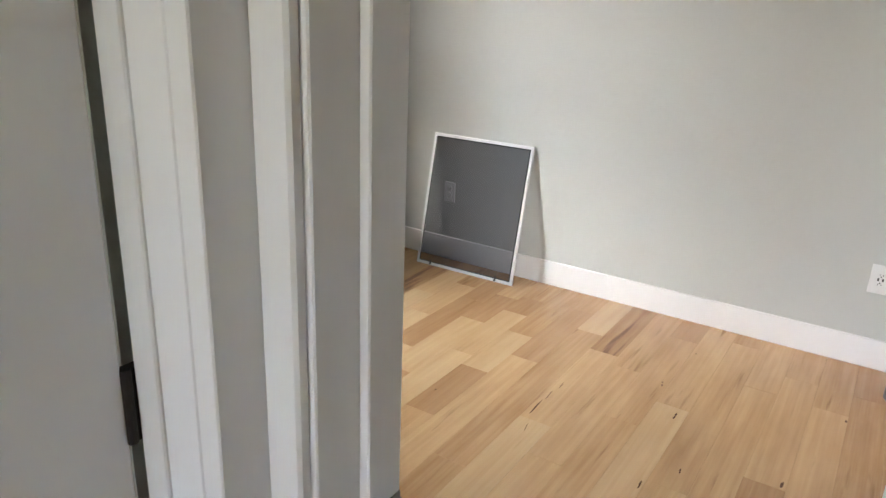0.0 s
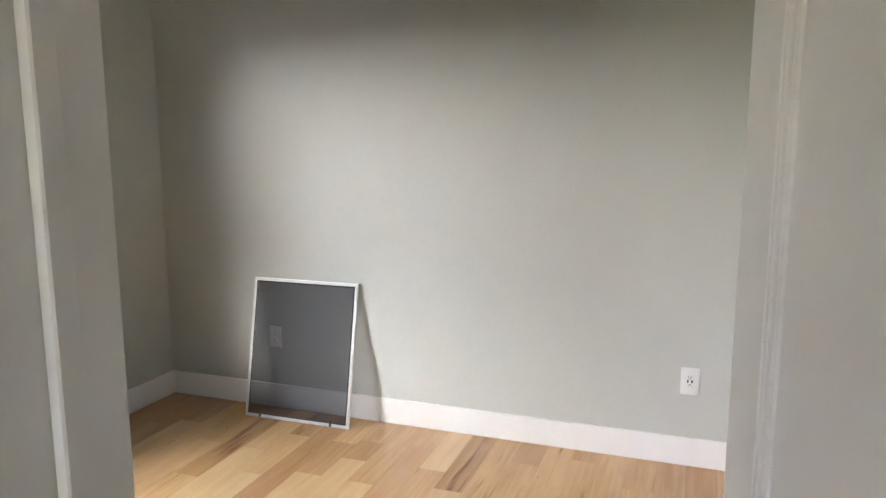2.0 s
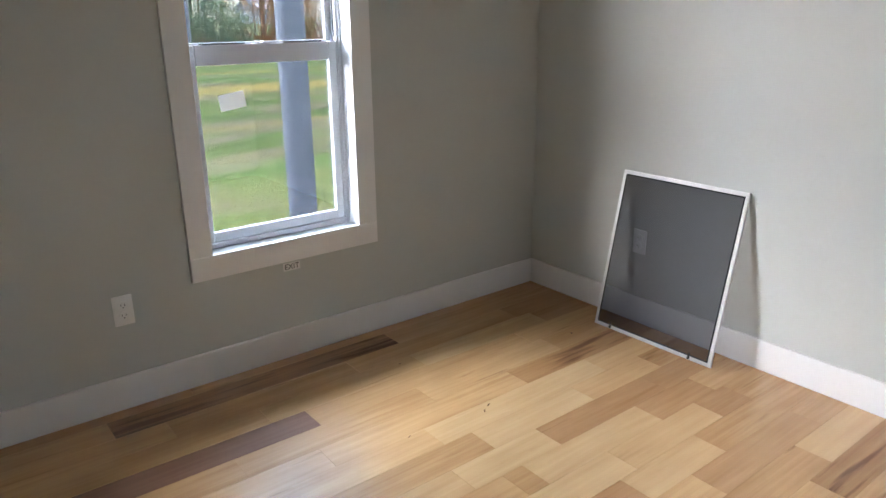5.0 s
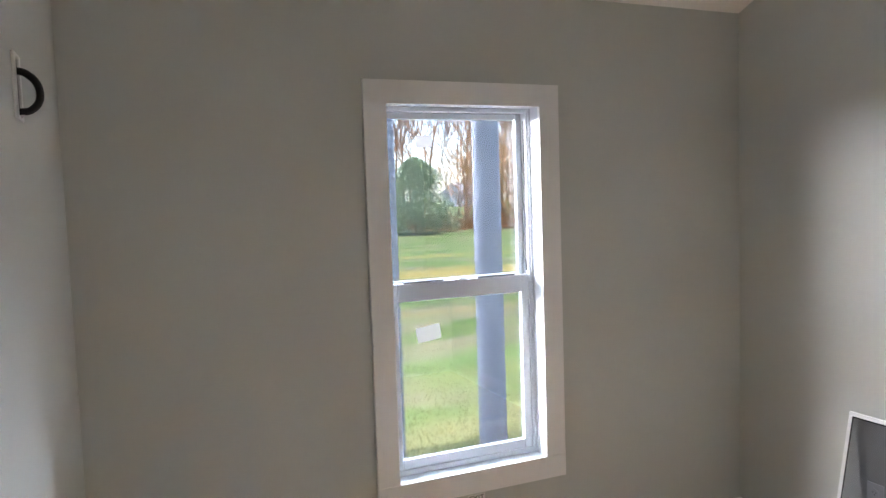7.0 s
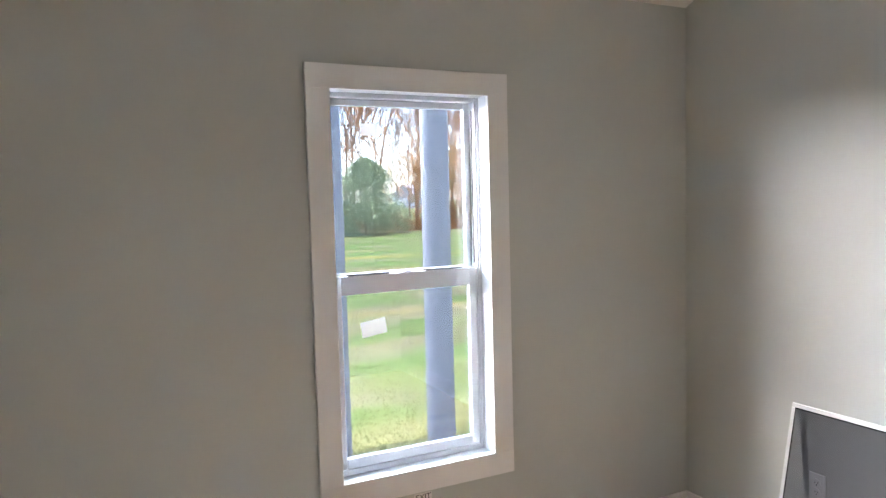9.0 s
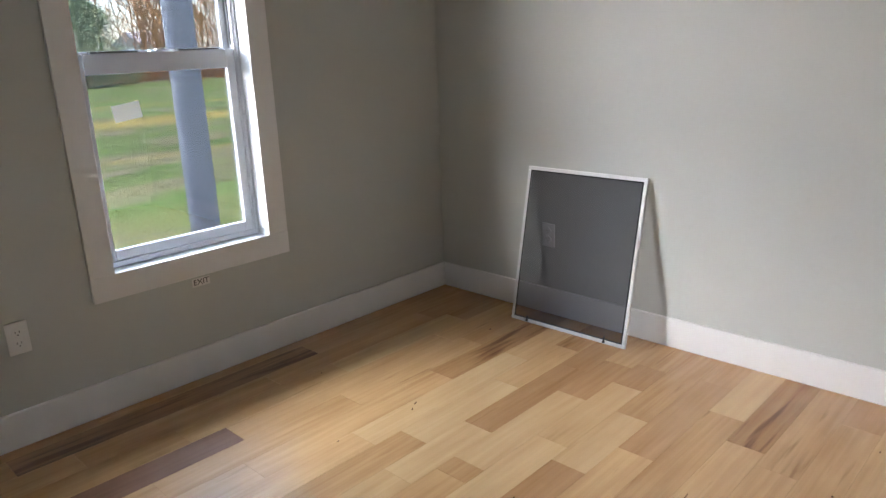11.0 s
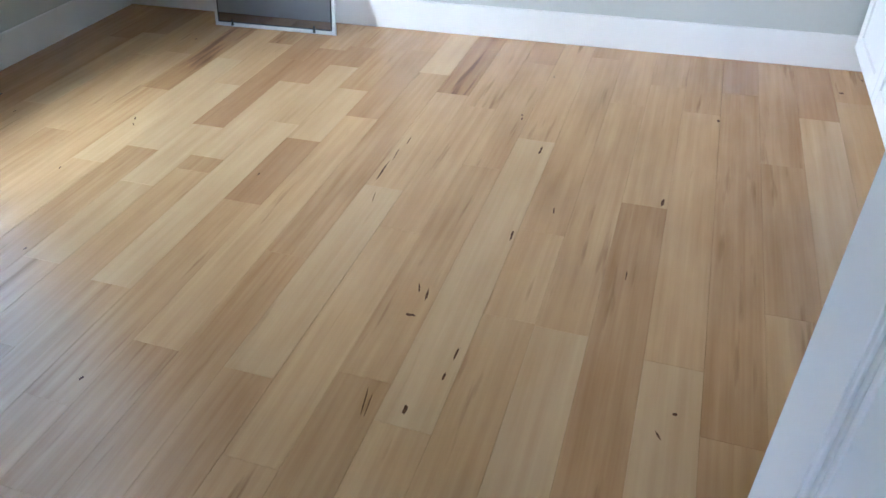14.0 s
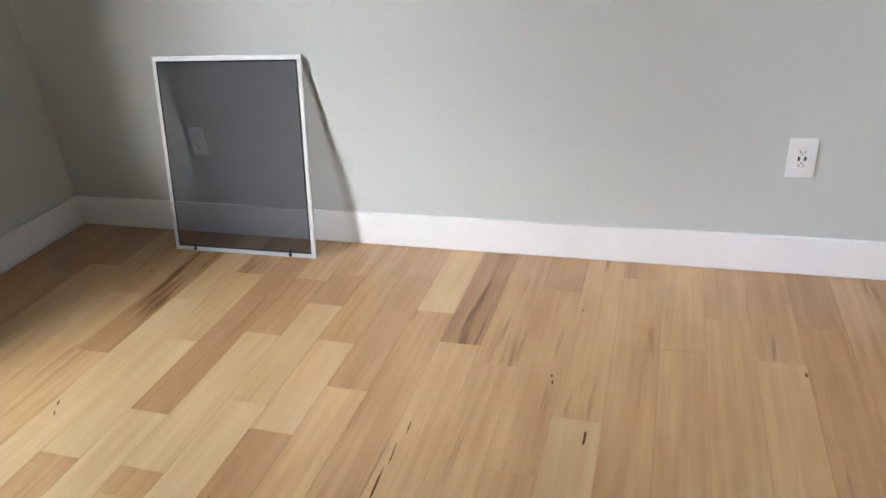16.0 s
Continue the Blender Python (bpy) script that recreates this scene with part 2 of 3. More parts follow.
def wall(name, boxes, label, gable=None):
    bm = bmesh.new()
    for b in boxes:
        box(bm, *b)
    if gable:
        prism(bm, ((0, H), (X1, H), (X1, H + RISE * X1)), *gable)
    return tagged(part(name, bm, M_WALL), label, "wall", kind="structure")


wall_west = wall("wall_west", [(-WT, Y1 - 0.2, -0.1, 0, WY0 - 0.02, H), (-WT, WY1 + 0.02, -0.1, 0, 0.15, H),
                               (-WT, WY0 - 0.02, -0.1, 0, WY1 + 0.02, WZ0 - 0.02), (-WT, WY0 - 0.02, WZ1 + 0.02, 0, WY1 + 0.02, H)],
                 "warm grey painted wall around the window")
wall_north = wall("wall_north", [(0, 0, -0.1, X1, 0.15, H)], "warm grey painted wall behind the leaning screen", (0, 0.15))
wall_east = wall("wall_east", [(X1, HALL, -0.1, X1 + 0.12, 0.15, H + RISE * X1)], "warm grey painted wall behind the cabinet")
wall_south = wall("wall_south", [(0, HALL, -0.1, XJ - 0.02, Y1, H), (XR + 0.02, HALL, -0.1, X1, Y1, H), (XJ - 0.02, HALL, 2.05, XR + 0.02, Y1, H)],
                  "warm grey painted wall with the open doorway", (HALL, Y1))
wall_hall_west = wall("wall_hall_west", [(1.2, -6.1, -0.1, 1.3, HALL, H)], "warm grey painted hall wall")
wall_hall_north = wall("wall_hall_north_1", [(1.3, -2.977, -0.1, 2.242, HALL, H)], "warm grey painted hall wall")
wall_hall_return = wall("wall_hall_north_2", [(2.281, -2.977, -0.1, 2.364, HALL, H)], "narrow grey wall between two door casings")
wall_hall_east = wall("wall_hall_east", [(4.5, -6.1, -0.1, 4.6, HALL, H), (X1 + 0.12, HALL, -0.1, 4.6, HALL + 0.1, H)], "warm grey painted hall wall")
# the opening is made up, to hold the hall's fill lamp
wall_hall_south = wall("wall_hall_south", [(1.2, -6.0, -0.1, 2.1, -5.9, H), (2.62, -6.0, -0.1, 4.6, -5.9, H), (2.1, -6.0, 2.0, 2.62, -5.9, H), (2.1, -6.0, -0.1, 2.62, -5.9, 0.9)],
                       "unseen warm grey painted hall wall with an opening added for light")
XE = X1 + 0.12
ceiling = tagged(part("ceiling", prism(bmesh.new(), ((-WT, H), (0, H), (XE, H + RISE * XE), (XE, H + RISE * XE + 0.3), (-WT, H + 0.3)), HALL, 0.15), M_CEIL), "sloping white painted ceiling", "ceiling", kind="structure")
ceiling_hall = tagged(block("ceiling_hall", M_CEIL, None, 1.2, -6.1, H, 4.6, HALL - 0.001, H + 0.25), "flat white painted hall ceiling", "ceiling", kind="structure")

BH, BT = 0.131, 0.014
for nm, b in (("baseboard_1", (0, Y1, 0.0, BT, 0, BH)), ("baseboard_2", (BT, -BT, 0.0, X1, 0, BH)),
              ("baseboard_3", (BT, Y1, 0.0, XJ - 0.064, Y1 + BT, BH)), ("baseboard_4", (XR + 0.064, Y1, 0.0, X1, Y1 + BT, BH)),
              ("baseboard_5", (X1 - BT, Y1 + BT, 0.0, X1, -0.92, BH))):
    tagged(block(nm, M_TRIM, None, *b, bevel=0.003), "white painted flat baseboard", "baseboard", kind="structure")


# ---- window ----
def window():
    w = tagged(empty("window_1", -0.08, (WY0 + WY1) / 2, WZ0), "white vinyl single-hung window with flat white casing", "window", kind="structure")
    t, c = 0.018, 0.089
    oy0, oy1, oz0, oz1 = -1.835, -0.998, 0.431, 2.078
    for nm, b in (("head_casing", (0, oy0, WZ1 - 0.003, t, oy1, oz1)), ("sill_casing", (0, oy0, oz0, t, oy1, WZ0 + 0.005)),
                  ("side_casing", (0, oy0, WZ0 + 0.005, t - 0.001, WY0 + 0.004, WZ1 - 0.003)),
                  ("side_casing", (0, WY1 - 0.004, WZ0 + 0.005, t - 0.001, oy1, WZ1 - 0.003))):
        block(nm, M_TRIM, w, *b, bevel=0.0008)
    d = -0.135
    # reveal boards take the dimmed vinyl colour to offset their strong light
    for nm, b in (("jamb_board", (d, WY0 - 0.018, WZ0, 0, WY0, WZ1)), ("jamb_board", (d, WY1, WZ0, 0, WY1 + 0.018, WZ1)),
                  ("head_board", (d, WY0 - 0.018, WZ1, 0, WY1 + 0.018, WZ1 + 0.018)), ("stool_board", (d, WY0 - 0.018, WZ0 - 0.018, 0, WY1 + 0.018, WZ0))):
        block(nm, M_VINYL, w, *b, bevel=0.001)
    # vinyl frame
    fx0, fx1 = -0.155, -0.075
    f = 0.018
    bm = bmesh.new()
    box(bm, fx0, WY0, WZ0, fx1, WY0 + f, WZ1, 0.002)
    box(bm, fx0, WY1 - f, WZ0, fx1, WY1, WZ1, 0.002)
    box(bm, fx0, WY0 + f, WZ1 - f, fx1, WY1 - f, WZ1, 0.002)
    box(bm, fx0, WY0 + f, WZ0, fx1, WY1 - f, WZ0 + 0.022, 0.002)
    box(bm, fx1 - 0.012, WY0, WZ0, fx1 + 0.008, WY0 + 0.009, WZ1, 0.002)
    box(bm, fx1 - 0.012, WY1 - 0.009, WZ0, fx1 + 0.008, WY1, WZ1, 0.002)
    part("window_frame", bm, M_VINYL, w)
    # upper sash, set back
    ux0, ux1 = -0.142, -0.115
    y0, y1 = WY0 + f, WY1 - f
    us = part("upper_sash", box(box(box(box(bmesh.new(), ux0, y0, 1.268, ux1, y0 + 0.028, WZ1 - f, 0.003), ux0, y1 - 0.028, 1.268, ux1, y1, WZ1 - f, 0.003),
              ux0, y0 + 0.028, WZ1 - f - 0.026, ux1, y1 - 0.028, WZ1 - f, 0.003), ux0, y0 + 0.028, 1.268, ux1, y1 - 0.028, 1.302, 0.003), M_VINYL, w)
    # lower sash, nearer
    lx0, lx1 = -0.110, -0.080
    ls = part("lower_sash", box(box(box(box(bmesh.new(), lx0, y0, WZ0 + 0.022, lx1, y0 + 0.036, 1.295, 0.003), lx0, y1 - 0.036, WZ0 + 0.022, lx1, y1, 1.295, 0.003),
              lx0, y0 + 0.036, 1.222, lx1, y1 - 0.036, 1.295, 0.003), lx0, y0 + 0.036, WZ0 + 0.022, lx1, y1 - 0.036, WZ0 + 0.062, 0.003), M_VINYL, w)
    for nm, x, z0, z1, par, e in (("upper_pane", -0.128, 1.300, WZ1 - f - 0.024, us, 0.026), ("lower_pane", -0.095, WZ0 + 0.060, 1.224, ls, 0.034)):
        g = part(nm, box(bmesh.new(), x - 0.002, y0 + e, z0, x + 0.002, y1 - e, z1), M_GLASS, par)
        g.visible_shadow = False
    # black glazing gasket lines and side track slot
    block("track_slot", M_DARK, w, -0.0985, y1 - 0.002, 1.31, -0.0915, y1 + 0.0005, WZ1 - 0.05)
    # sash lock and tilt latches on the meeting rail
    yc = (y0 + y1) / 2
    bm = bmesh.new()
    box(bm, -0.108, yc - 0.028, 1.295, -0.083, yc + 0.028, 1.299, 0.001, 2)
    box(bm, -0.104, yc - 0.008, 1.299, -0.076, yc + 0.012, 1.304, 0.002, 2)
    part("sash_lock", bm, M_VINYL, w)
    for yy in (y0 + 0.15, y1 - 0.15):
        block("tilt_latch", M_DARK, w, -0.1085, yy - 0.085, 1.2952, -0.0812, yy + 0.085, 1.3005)
    # paper stickers left on the glass
    for nm, yy, zz, wdt, hgt, a, par, x in (("glass_label", -1.565, 1.085, 0.105, 0.062, 8, ls, -0.0925), ("energy_label", -1.545, 1.86, 0.07, 0.045, 2, us, -0.1255)):
        bm = bmesh.new()
        box(bm, -0.0003, -wdt / 2, -hgt / 2, 0.0003, wdt / 2, hgt / 2)
        s = part(nm, bm, M_STICK, None, "faded translucent paper label")
        s.matrix_basis = pose(x, yy, zz, a, 0, 0)
        s.parent = par
    return w


window()


# ---- wall fittings ----
def face_part(name, bm, material, parent, label=""):
    return local(name, bm, material, parent, label, smooth=True)


def outlet(x, y, z, rz, kind, label):
    """Built facing -y, turned by rz. kind: duplex or usb."""
    o = tagged(empty("wall_outlet", x, y, z, rz), label, "outlet")
    w, h = (0.070, 0.114) if kind == "duplex" else (0.079, 0.124)
    face_part("cover_plate", box(bmesh.new(), -w / 2, -0.006, -h / 2, w / 2, 0, h / 2, 0.003, 2), M_PLATE, o)
    if kind == "duplex":
        for s in (-1, 1):
            bm = bmesh.new()
            cyl(bm, (0, -0.006, s * 0.0195), (0, -0.0085, s * 0.0195), 0.017, n=24)
            r = face_part("receptacle", bm, M_PLATE, o)
            for sx, hh in ((-0.0063, 0.0075), (0.0063, 0.0062)):
                local("slot", box(bmesh.new(), sx - 0.001, -0.0089, s * 0.0195 + 0.003 - hh / 2, sx + 0.001, -0.0084, s * 0.0195 + 0.003 + hh / 2), M_DARK, r)
            bm = bmesh.new()
            cyl(bm, (0, -0.0084, s * 0.0195 - 0.0075), (0, -0.0089, s * 0.0195 - 0.0075), 0.0024, n=10)
            local("ground_hole", bm, M_DARK, r)
        bm = bmesh.new()
        cyl(bm, (0, -0.006, 0), (0, -0.0072, 0), 0.003, n=12)
        face_part("screw", bm, M_PLATE, o)
    else:
        r = face_part("receptacle", box(bmesh.new(), -0.0165, -0.0082, -0.0335, 0.0165, -0.006, 0.0335, 0.0012), M_PLATE, o)
        for s in (-1, 1):
            for sx in (-0.0063, 0.0063):
                local("slot", box(bmesh.new(), sx - 0.0011, -0.0087, s * 0.021 - 0.0035, sx + 0.0011, -0.0081, s * 0.021 + 0.0035), M_DARK, r)
            bm = bmesh.new()
            cyl(bm, (0, -0.0081, s * 0.0135), (0, -0.0087, s * 0.0135), 0.0026, n=10)
            local("ground_hole", bm, M_DARK, r)
            local("usb_port", box(bmesh.new(), s * 0.0085 - 0.0032, -0.0087, -0.0065, s * 0.0085 + 0.0032, -0.0081, 0.0065), M_DARK, r)
            bm = bmesh.new()
            cyl(bm, (0, -0.006, s * 0.048), (0, -0.0068, s * 0.048), 0.0028, n=12)
            face_part("screw", bm, M_PLATE, o)
    return o


outlet(0.0, -2.090, 0.386, 90, "duplex", "white duplex wall outlet below the window")
outlet(0.695, 0.0, 0.393, 0, "duplex", "white duplex wall outlet behind the screen")
outlet(2.804, 0.0, 0.391, 0, "usb", "white wall outlet with two dark usb ports")


def exit_label():
    s = tagged(empty("exit_label", 0.0, -1.416, 0.402, 90), "small white EXIT sticker under the window", "label")
    local("backing", box(bmesh.new(), -0.038, -0.0012, -0.017, 0.038, 0, 0.017), M_PAPER, s)
    cu = bpy.data.curves.new("exit_text", "FONT")
    cu.body, cu.size, cu.align_x, cu.align_y, cu.extrude = "EXIT", 0.033, "CENTER", "CENTER", 0.0003
    tmp = bpy.data.objects.new("exit_text", cu)
    me = bpy.data.meshes.new_from_object(tmp)
    bpy.data.objects.remove(tmp)
    me.materials.append(M_INK)
    o = new("lettering", me)
    o.matrix_basis = pose(0, -0.0016, 0, 90, 0, 0)
    o.parent = s
    return s


exit_label()


def cable_plate():
    p = tagged(empty("cable_plate", 0.84, Y1, 1.89, 180), "white low-voltage wall plate with a black cable loop", "cable plate")
    bm = bmesh.new()
    box(bm, -0.04, -0.007, -0.070, -0.022, 0, 0.070, 0.002)
    box(bm, 0.022, -0.007, -0.070, 0.04, 0, 0.070, 0.002)
    box(bm, -0.022, -0.007, 0.060, 0.022, 0, 0.070, 0.002)
    box(bm, -0.022, -0.007, -0.070, 0.022, 0, -0.060, 0.002)
    local("plate", bm, M_PLATE, p)
    local("opening", box(bmesh.new(), -0.022, -0.002, -0.060, 0.022, 0, 0.060), M_DARK, p)
    cu = bpy.data.curves.new("cable", "CURVE")
    cu.dimensions, cu.bevel_depth, cu.bevel_resolution = "3D", 0.0078, 4
    sp = cu.splines.new("BEZIER")
    pts = ((0.004, 0.012, 0.034), (0.002, -0.020, 0.029), (0.0, -0.044, -0.008), (-0.002, -0.030, -0.045), (-0.003, 0.012, -0.052))
    sp.bezier_points.add(4)
    for bp_, co in zip(sp.bezier_points, pts):
        bp_.co = co
        bp_.handle_left_type = bp_.handle_right_type = "AUTO"
    tmp = bpy.data.objects.new("cable", cu)
    me = bpy.data.meshes.new_from_object(tmp)
    bpy.data.objects.remove(tmp)
    me.materials.append(M_BLACK)
    o = new("cable", me)
    o.parent = p
    bm = bmesh.new()
    cyl(bm, (-0.004, -0.004, -0.064), (-0.002, -0.018, -0.052), 0.004, 0.0032, 10)
    cyl(bm, (0.003, -0.006, -0.058), (0.002, -0.022, -0.047), 0.0026, 0.002, 8)
    local("cut_strand", bm, M_PAPER, p)
    return p


cable_plate()


# ---- leaning window screen ----
def insect_screen():
    lean = math.degrees(math.atan2(0.146, 0.715))
    s = tagged(new("window_screen"), "white aluminium framed insect screen leaning on the wall", "window screen")
    s.matrix_basis = pose(0.900, -0.160, 0.0, -lean, 0, 1.0)
    w, h, t, b = 0.604, 0.733, 0.011, 0.017
    for nm, q in (("bottom_rail", (-w / 2, -t / 2, 0, w / 2, t / 2, b)), ("top_rail", (-w / 2, -t / 2, h - b, w / 2, t / 2, h)),
                  ("side_rail", (-w / 2, -t / 2, b, -w / 2 + b, t / 2, h - b)), ("side_rail", (w / 2 - b, -t / 2, b, w / 2, t / 2, h - b))):
        local(nm, box(bmesh.new(), *q, 0.002), M_ALU, s)
    bm = bmesh.new()
    for q in ((-w / 2 + b, -0.0075, b, w / 2 - b, -0.0035, b + 0.005), (-w / 2 + b, -0.0075, h - b - 0.005, w / 2 - b, -0.0035, h - b),
              (-w / 2 + b, -0.0075, b + 0.005, -w / 2 + b + 0.005, -0.0035, h - b - 0.005), (w / 2 - b - 0.005, -0.0075, b + 0.005, w / 2 - b, -0.0035, h - b - 0.005)):
        box(bm, *q, 0.001)
    local("spline", bm, M_BLACK, s, "thin black rubber spline")
    bm = bmesh.new()
    bm.faces.new([bm.verts.new(v) for v in ((-w / 2 + b, -0.003, b), (w / 2 - b, -0.003, b), (w / 2 - b, -0.003, h - b), (-w / 2 + b, -0.003, h - b))])
    local("mesh", bm, M_MESH, s, "dark grey fibreglass insect mesh")
    for x in (-0.21, 0.2):
        bm = bmesh.new()
        box(bm, x - 0.004, -0.012, 0.012, x + 0.004, -0.0056, 0.034, 0.002)
        box(bm, x - 0.006, -0.014, -0.004 + 0.008, x + 0.006, -0.0056, 0.014, 0.002)
        local("pull_tab", bm, M_BLACK, s, "small black pull tab")
    return s


insect_screen()


# ---- base cabinet ----
def cabinet():
    c = tagged(empty("base_cabinet", 3.55, -0.475, 0), "white painted two-door shaker base cabinet with toe kick", "cabinet")
    fx, y0, y1, z0, z1 = 3.262, -0.915, -0.032, 0.098, 0.88
    block("body", M_TRIM, c, fx, y0 + 0.004, z0, X1 - 0.001, y1, z1, 0.0015)
    block("toe_kick", M_TRIM, c, fx + 0.07, y0 + 0.01, 0.0, fx + 0.09, y1, z0)
    block("side_panel", M_TRIM, c, fx + 0.055, y0 - 0.008, 0.0, X1 - 0.016, y0 + 0.004, z1 - 0.002, 0.001)
    for a, b in ((y0 + 0.002, -0.478), (-0.474, y1 - 0.002)):
        d = block("door", M_TRIM, c, fx - 0.012, a + 0.05, z0 + 0.05, fx - 0.001, b - 0.05, z1 - 0.05)
        for q in ((a, z0 - 0.003, a + 0.056, z1 - 0.012), (b - 0.056, z0 - 0.003, b, z1 - 0.012), (a + 0.056, z0 - 0.003, b - 0.056, z0 + 0.056), (a + 0.056, z1 - 0.068, b - 0.056, z1 - 0.012)):
            ob = block("stile" if q[3] - q[1] > 0.5 else "rail", M_TRIM, None, fx - 0.020, q[0], q[1], fx - 0.001, q[2], q[3], 0.0012)
            ob.parent = d
            ob.matrix_parent_inverse = d.matrix_basis.inverted()
    return c


cabinet()


# ---- doorway and door ----
def panel_leaf(parent, w, h, t):
    """A one-panel moulded leaf from x=0 (hinge) to w, thickness t towards +y, in its own axes."""
    s = 0.078
    leaf = local("leaf", box(bmesh.new(), 0.02, 0.009, 0.03, w - 0.02, t - 0.009, h - 0.02), M_TRIM, parent)
    for nm, q in (("stile", (0, 0.008, s, h)), ("stile", (w - s, 0.008, w, h)), ("bottom_rail", (s, 0.008, w - s, 0.23)), ("top_rail", (s, h - 0.12, w - s, h))):
        o = part(nm, box(bmesh.new(), q[0], 0, q[1], q[2], t, q[3], 0.0012), M_TRIM)
        o.parent = leaf
    for z0, z1 in ((0.23, h - 0.12),):
        for yf, sg in ((0.0, 1), (t, -1)):
            bm = bmesh.new()
            for k, (ins, dep) in enumerate(((0.0, 0.002), (0.011, 0.005), (0.022, 0.0035))):
                a, b = ins, ins + 0.0075
                ya, yb = yf + sg * dep, yf + sg * 0.0095
                lo, hi = min(ya, yb), max(ya, yb)
                for q in ((s + a, z0 + a, s + b, z1 - a), (w - s - b, z0 + a, w - s - a, z1 - a), (s + b, z0 + a, w - s - b, z0 + b), (s + b, z1 - b, w - s - b, z1 - a)):
                    box(bm, q[0], lo, q[1], q[2], hi, q[3], 0.0012)
            o = part("moulding", bm, M_TRIM)
            o.parent = leaf
    return leaf


def lever(parent, x, y, z, out, name="lever_handle"):
    """Round rose with a flat square lever that points towards the hinge; out: +1 or -1 along y."""
    bm = bmesh.new()
    cyl(bm, (x, y, z), (x, y + out * 0.009, z), 0.033, 0.0315, 32)
    rose = local("rose", bm, M_NICKEL, parent, "round dark satin nickel rose", True)
    bm = bmesh.new()
    cyl(bm, (x, y + out * 0.008, z), (x, y + out * 0.052, z), 0.0105, n=20)
    o = part("neck", bm, M_NICKEL, None, "", True)
    o.parent = rose
    bm = bmesh.new()
    box(bm, x - 0.118, y + out * 0.044, z - 0.010, x + 0.012, y + out * 0.058, z + 0.010, 0.002, 2)
    o = part("lever", bm, M_NICKEL, None, "flat square dark nickel lever", True)
    o.parent = rose
    return rose


def doorway():
    d = tagged(empty("door_1", (XJ + XR) / 2, (Y1 + HALL) / 2, 0), "white painted doorway trim and jambs", "door frame", kind="structure")
    top = 2.032
    r0, r1 = Y1 + 0.001, HALL - 0.001
    for nm, b in (("jamb", (XJ - 0.019, r1, 0, XJ, r0, top)), ("jamb", (XR, r1, 0, XR + 0.019, r0, top)), ("head_jamb", (XJ - 0.019, r1, top, XR + 0.019, r0, top + 0.019)),
                  ("stop", (XJ, -2.889, 0, XJ + 0.011, -2.870, top)), ("stop", (XR - 0.011, -2.889, 0, XR, -2.870, top)), ("head_stop", (XJ + 0.011, -2.889, top - 0.011, XR - 0.011, -2.870, top))):
        block(nm, M_TRIM, d, *b, bevel=0.0015)
    for ya, yb in ((Y1, Y1 + 0.014), (HALL - 0.014, HALL)):
        left = XJ - 0.064 if ya >= Y1 - 0.001 else 2.388
        for nm, b in (("casing", (left, ya, 0, XJ - 0.006, yb, top + 0.063)), ("casing", (XR + 0.006, ya, 0, XR + 0.064, yb, top + 0.063)), ("head_casing", (XJ - 0.006, ya, top + 0.006, XR + 0.006, yb, top + 0.063))):
            block(nm, M_TRIM, d, *b, bevel=0.003)
    bm = bmesh.new()
    box(bm, XJ, -2.868, 0.905, XJ + 0.0015, -2.829, 0.962, 0.0006)
    box(bm, XJ - 0.004, -2.831, 0.915, XJ + 0.0015, -2.826, 0.952, 0.0006)
    part("strike_plate", bm, M_NICKEL, d, "dark nickel strike plate")
    return d


doorway()


def entry_door():
    w, h, t = 0.705, 2.018, 0.035
    ang = 111.9
    d = tagged(empty("open_door", XR - 0.003, Y1 - 0.002, 0.010, ang), "white one-panel interior door with dark lever, standing open", "door")
    # the leaf's own +x runs from hinge to latch; its y<0 side is towards the hall when shut
    holder = d
    leaf = panel_leaf(holder, w, h, t)
    lever(holder, w - 0.06, t, 0.925, 1)
    lever(holder, w - 0.06, 0.0, 0.925, -1)
    local("latch_plate", box(bmesh.new(), w, 0.006, 0.895, w + 0.0012, t - 0.006, 0.955), M_NICKEL, d, "dark nickel latch plate")
    for z in (0.2, 1.0, 1.8):
        bm = bmesh.new()
        cyl(bm, (-0.004, -0.004, z - 0.045), (-0.004, -0.004, z + 0.045), 0.006, n=14)
        local("hinge", bm, M_NICKEL, d, "dark nickel hinge knuckle", True)
    return d


entry_door()


def hall_door():
    d = tagged(empty("door_2", 2.29, -2.99, 0), "white hall door standing open on black hinges", "door", kind="structure")
    bm = bmesh.new()
    for a, b, y, back in ((2.280, 2.310, -2.990, -2.977), (2.310, 2.320, -2.9845, -2.977), (2.320, 2.362, -2.994, -2.977), (2.362, 2.365, -2.991, -2.977), (2.365, 2.3875, -2.996, HALL - 0.0005)):
        box(bm, a, y, 0, b, back, 2.09, 0.0015)
    part("casing", bm, M_TRIM, d)
    block("leaf", M_TRIM, d, 2.243, -3.76, 0.01, 2.277, -2.999, 2.03, 0.0015)
    for z in (0.25, 1.078, 1.80):
        bm = bmesh.new()
        cyl(bm, (2.2785, -2.9965, z - 0.034), (2.2785, -2.9965, z + 0.034), 0.0045, n=14)
        box(bm, 2.271, -2.9985, z - 0.034, 2.2795, -2.96, z + 0.034)
        part("hinge", bm, M_BLACK, d, "black hinge")
    return d


hall_door()

# ---- outdoors ----
GZ = -0.45
M_LAWN = bpy.data.materials.new("lawn")


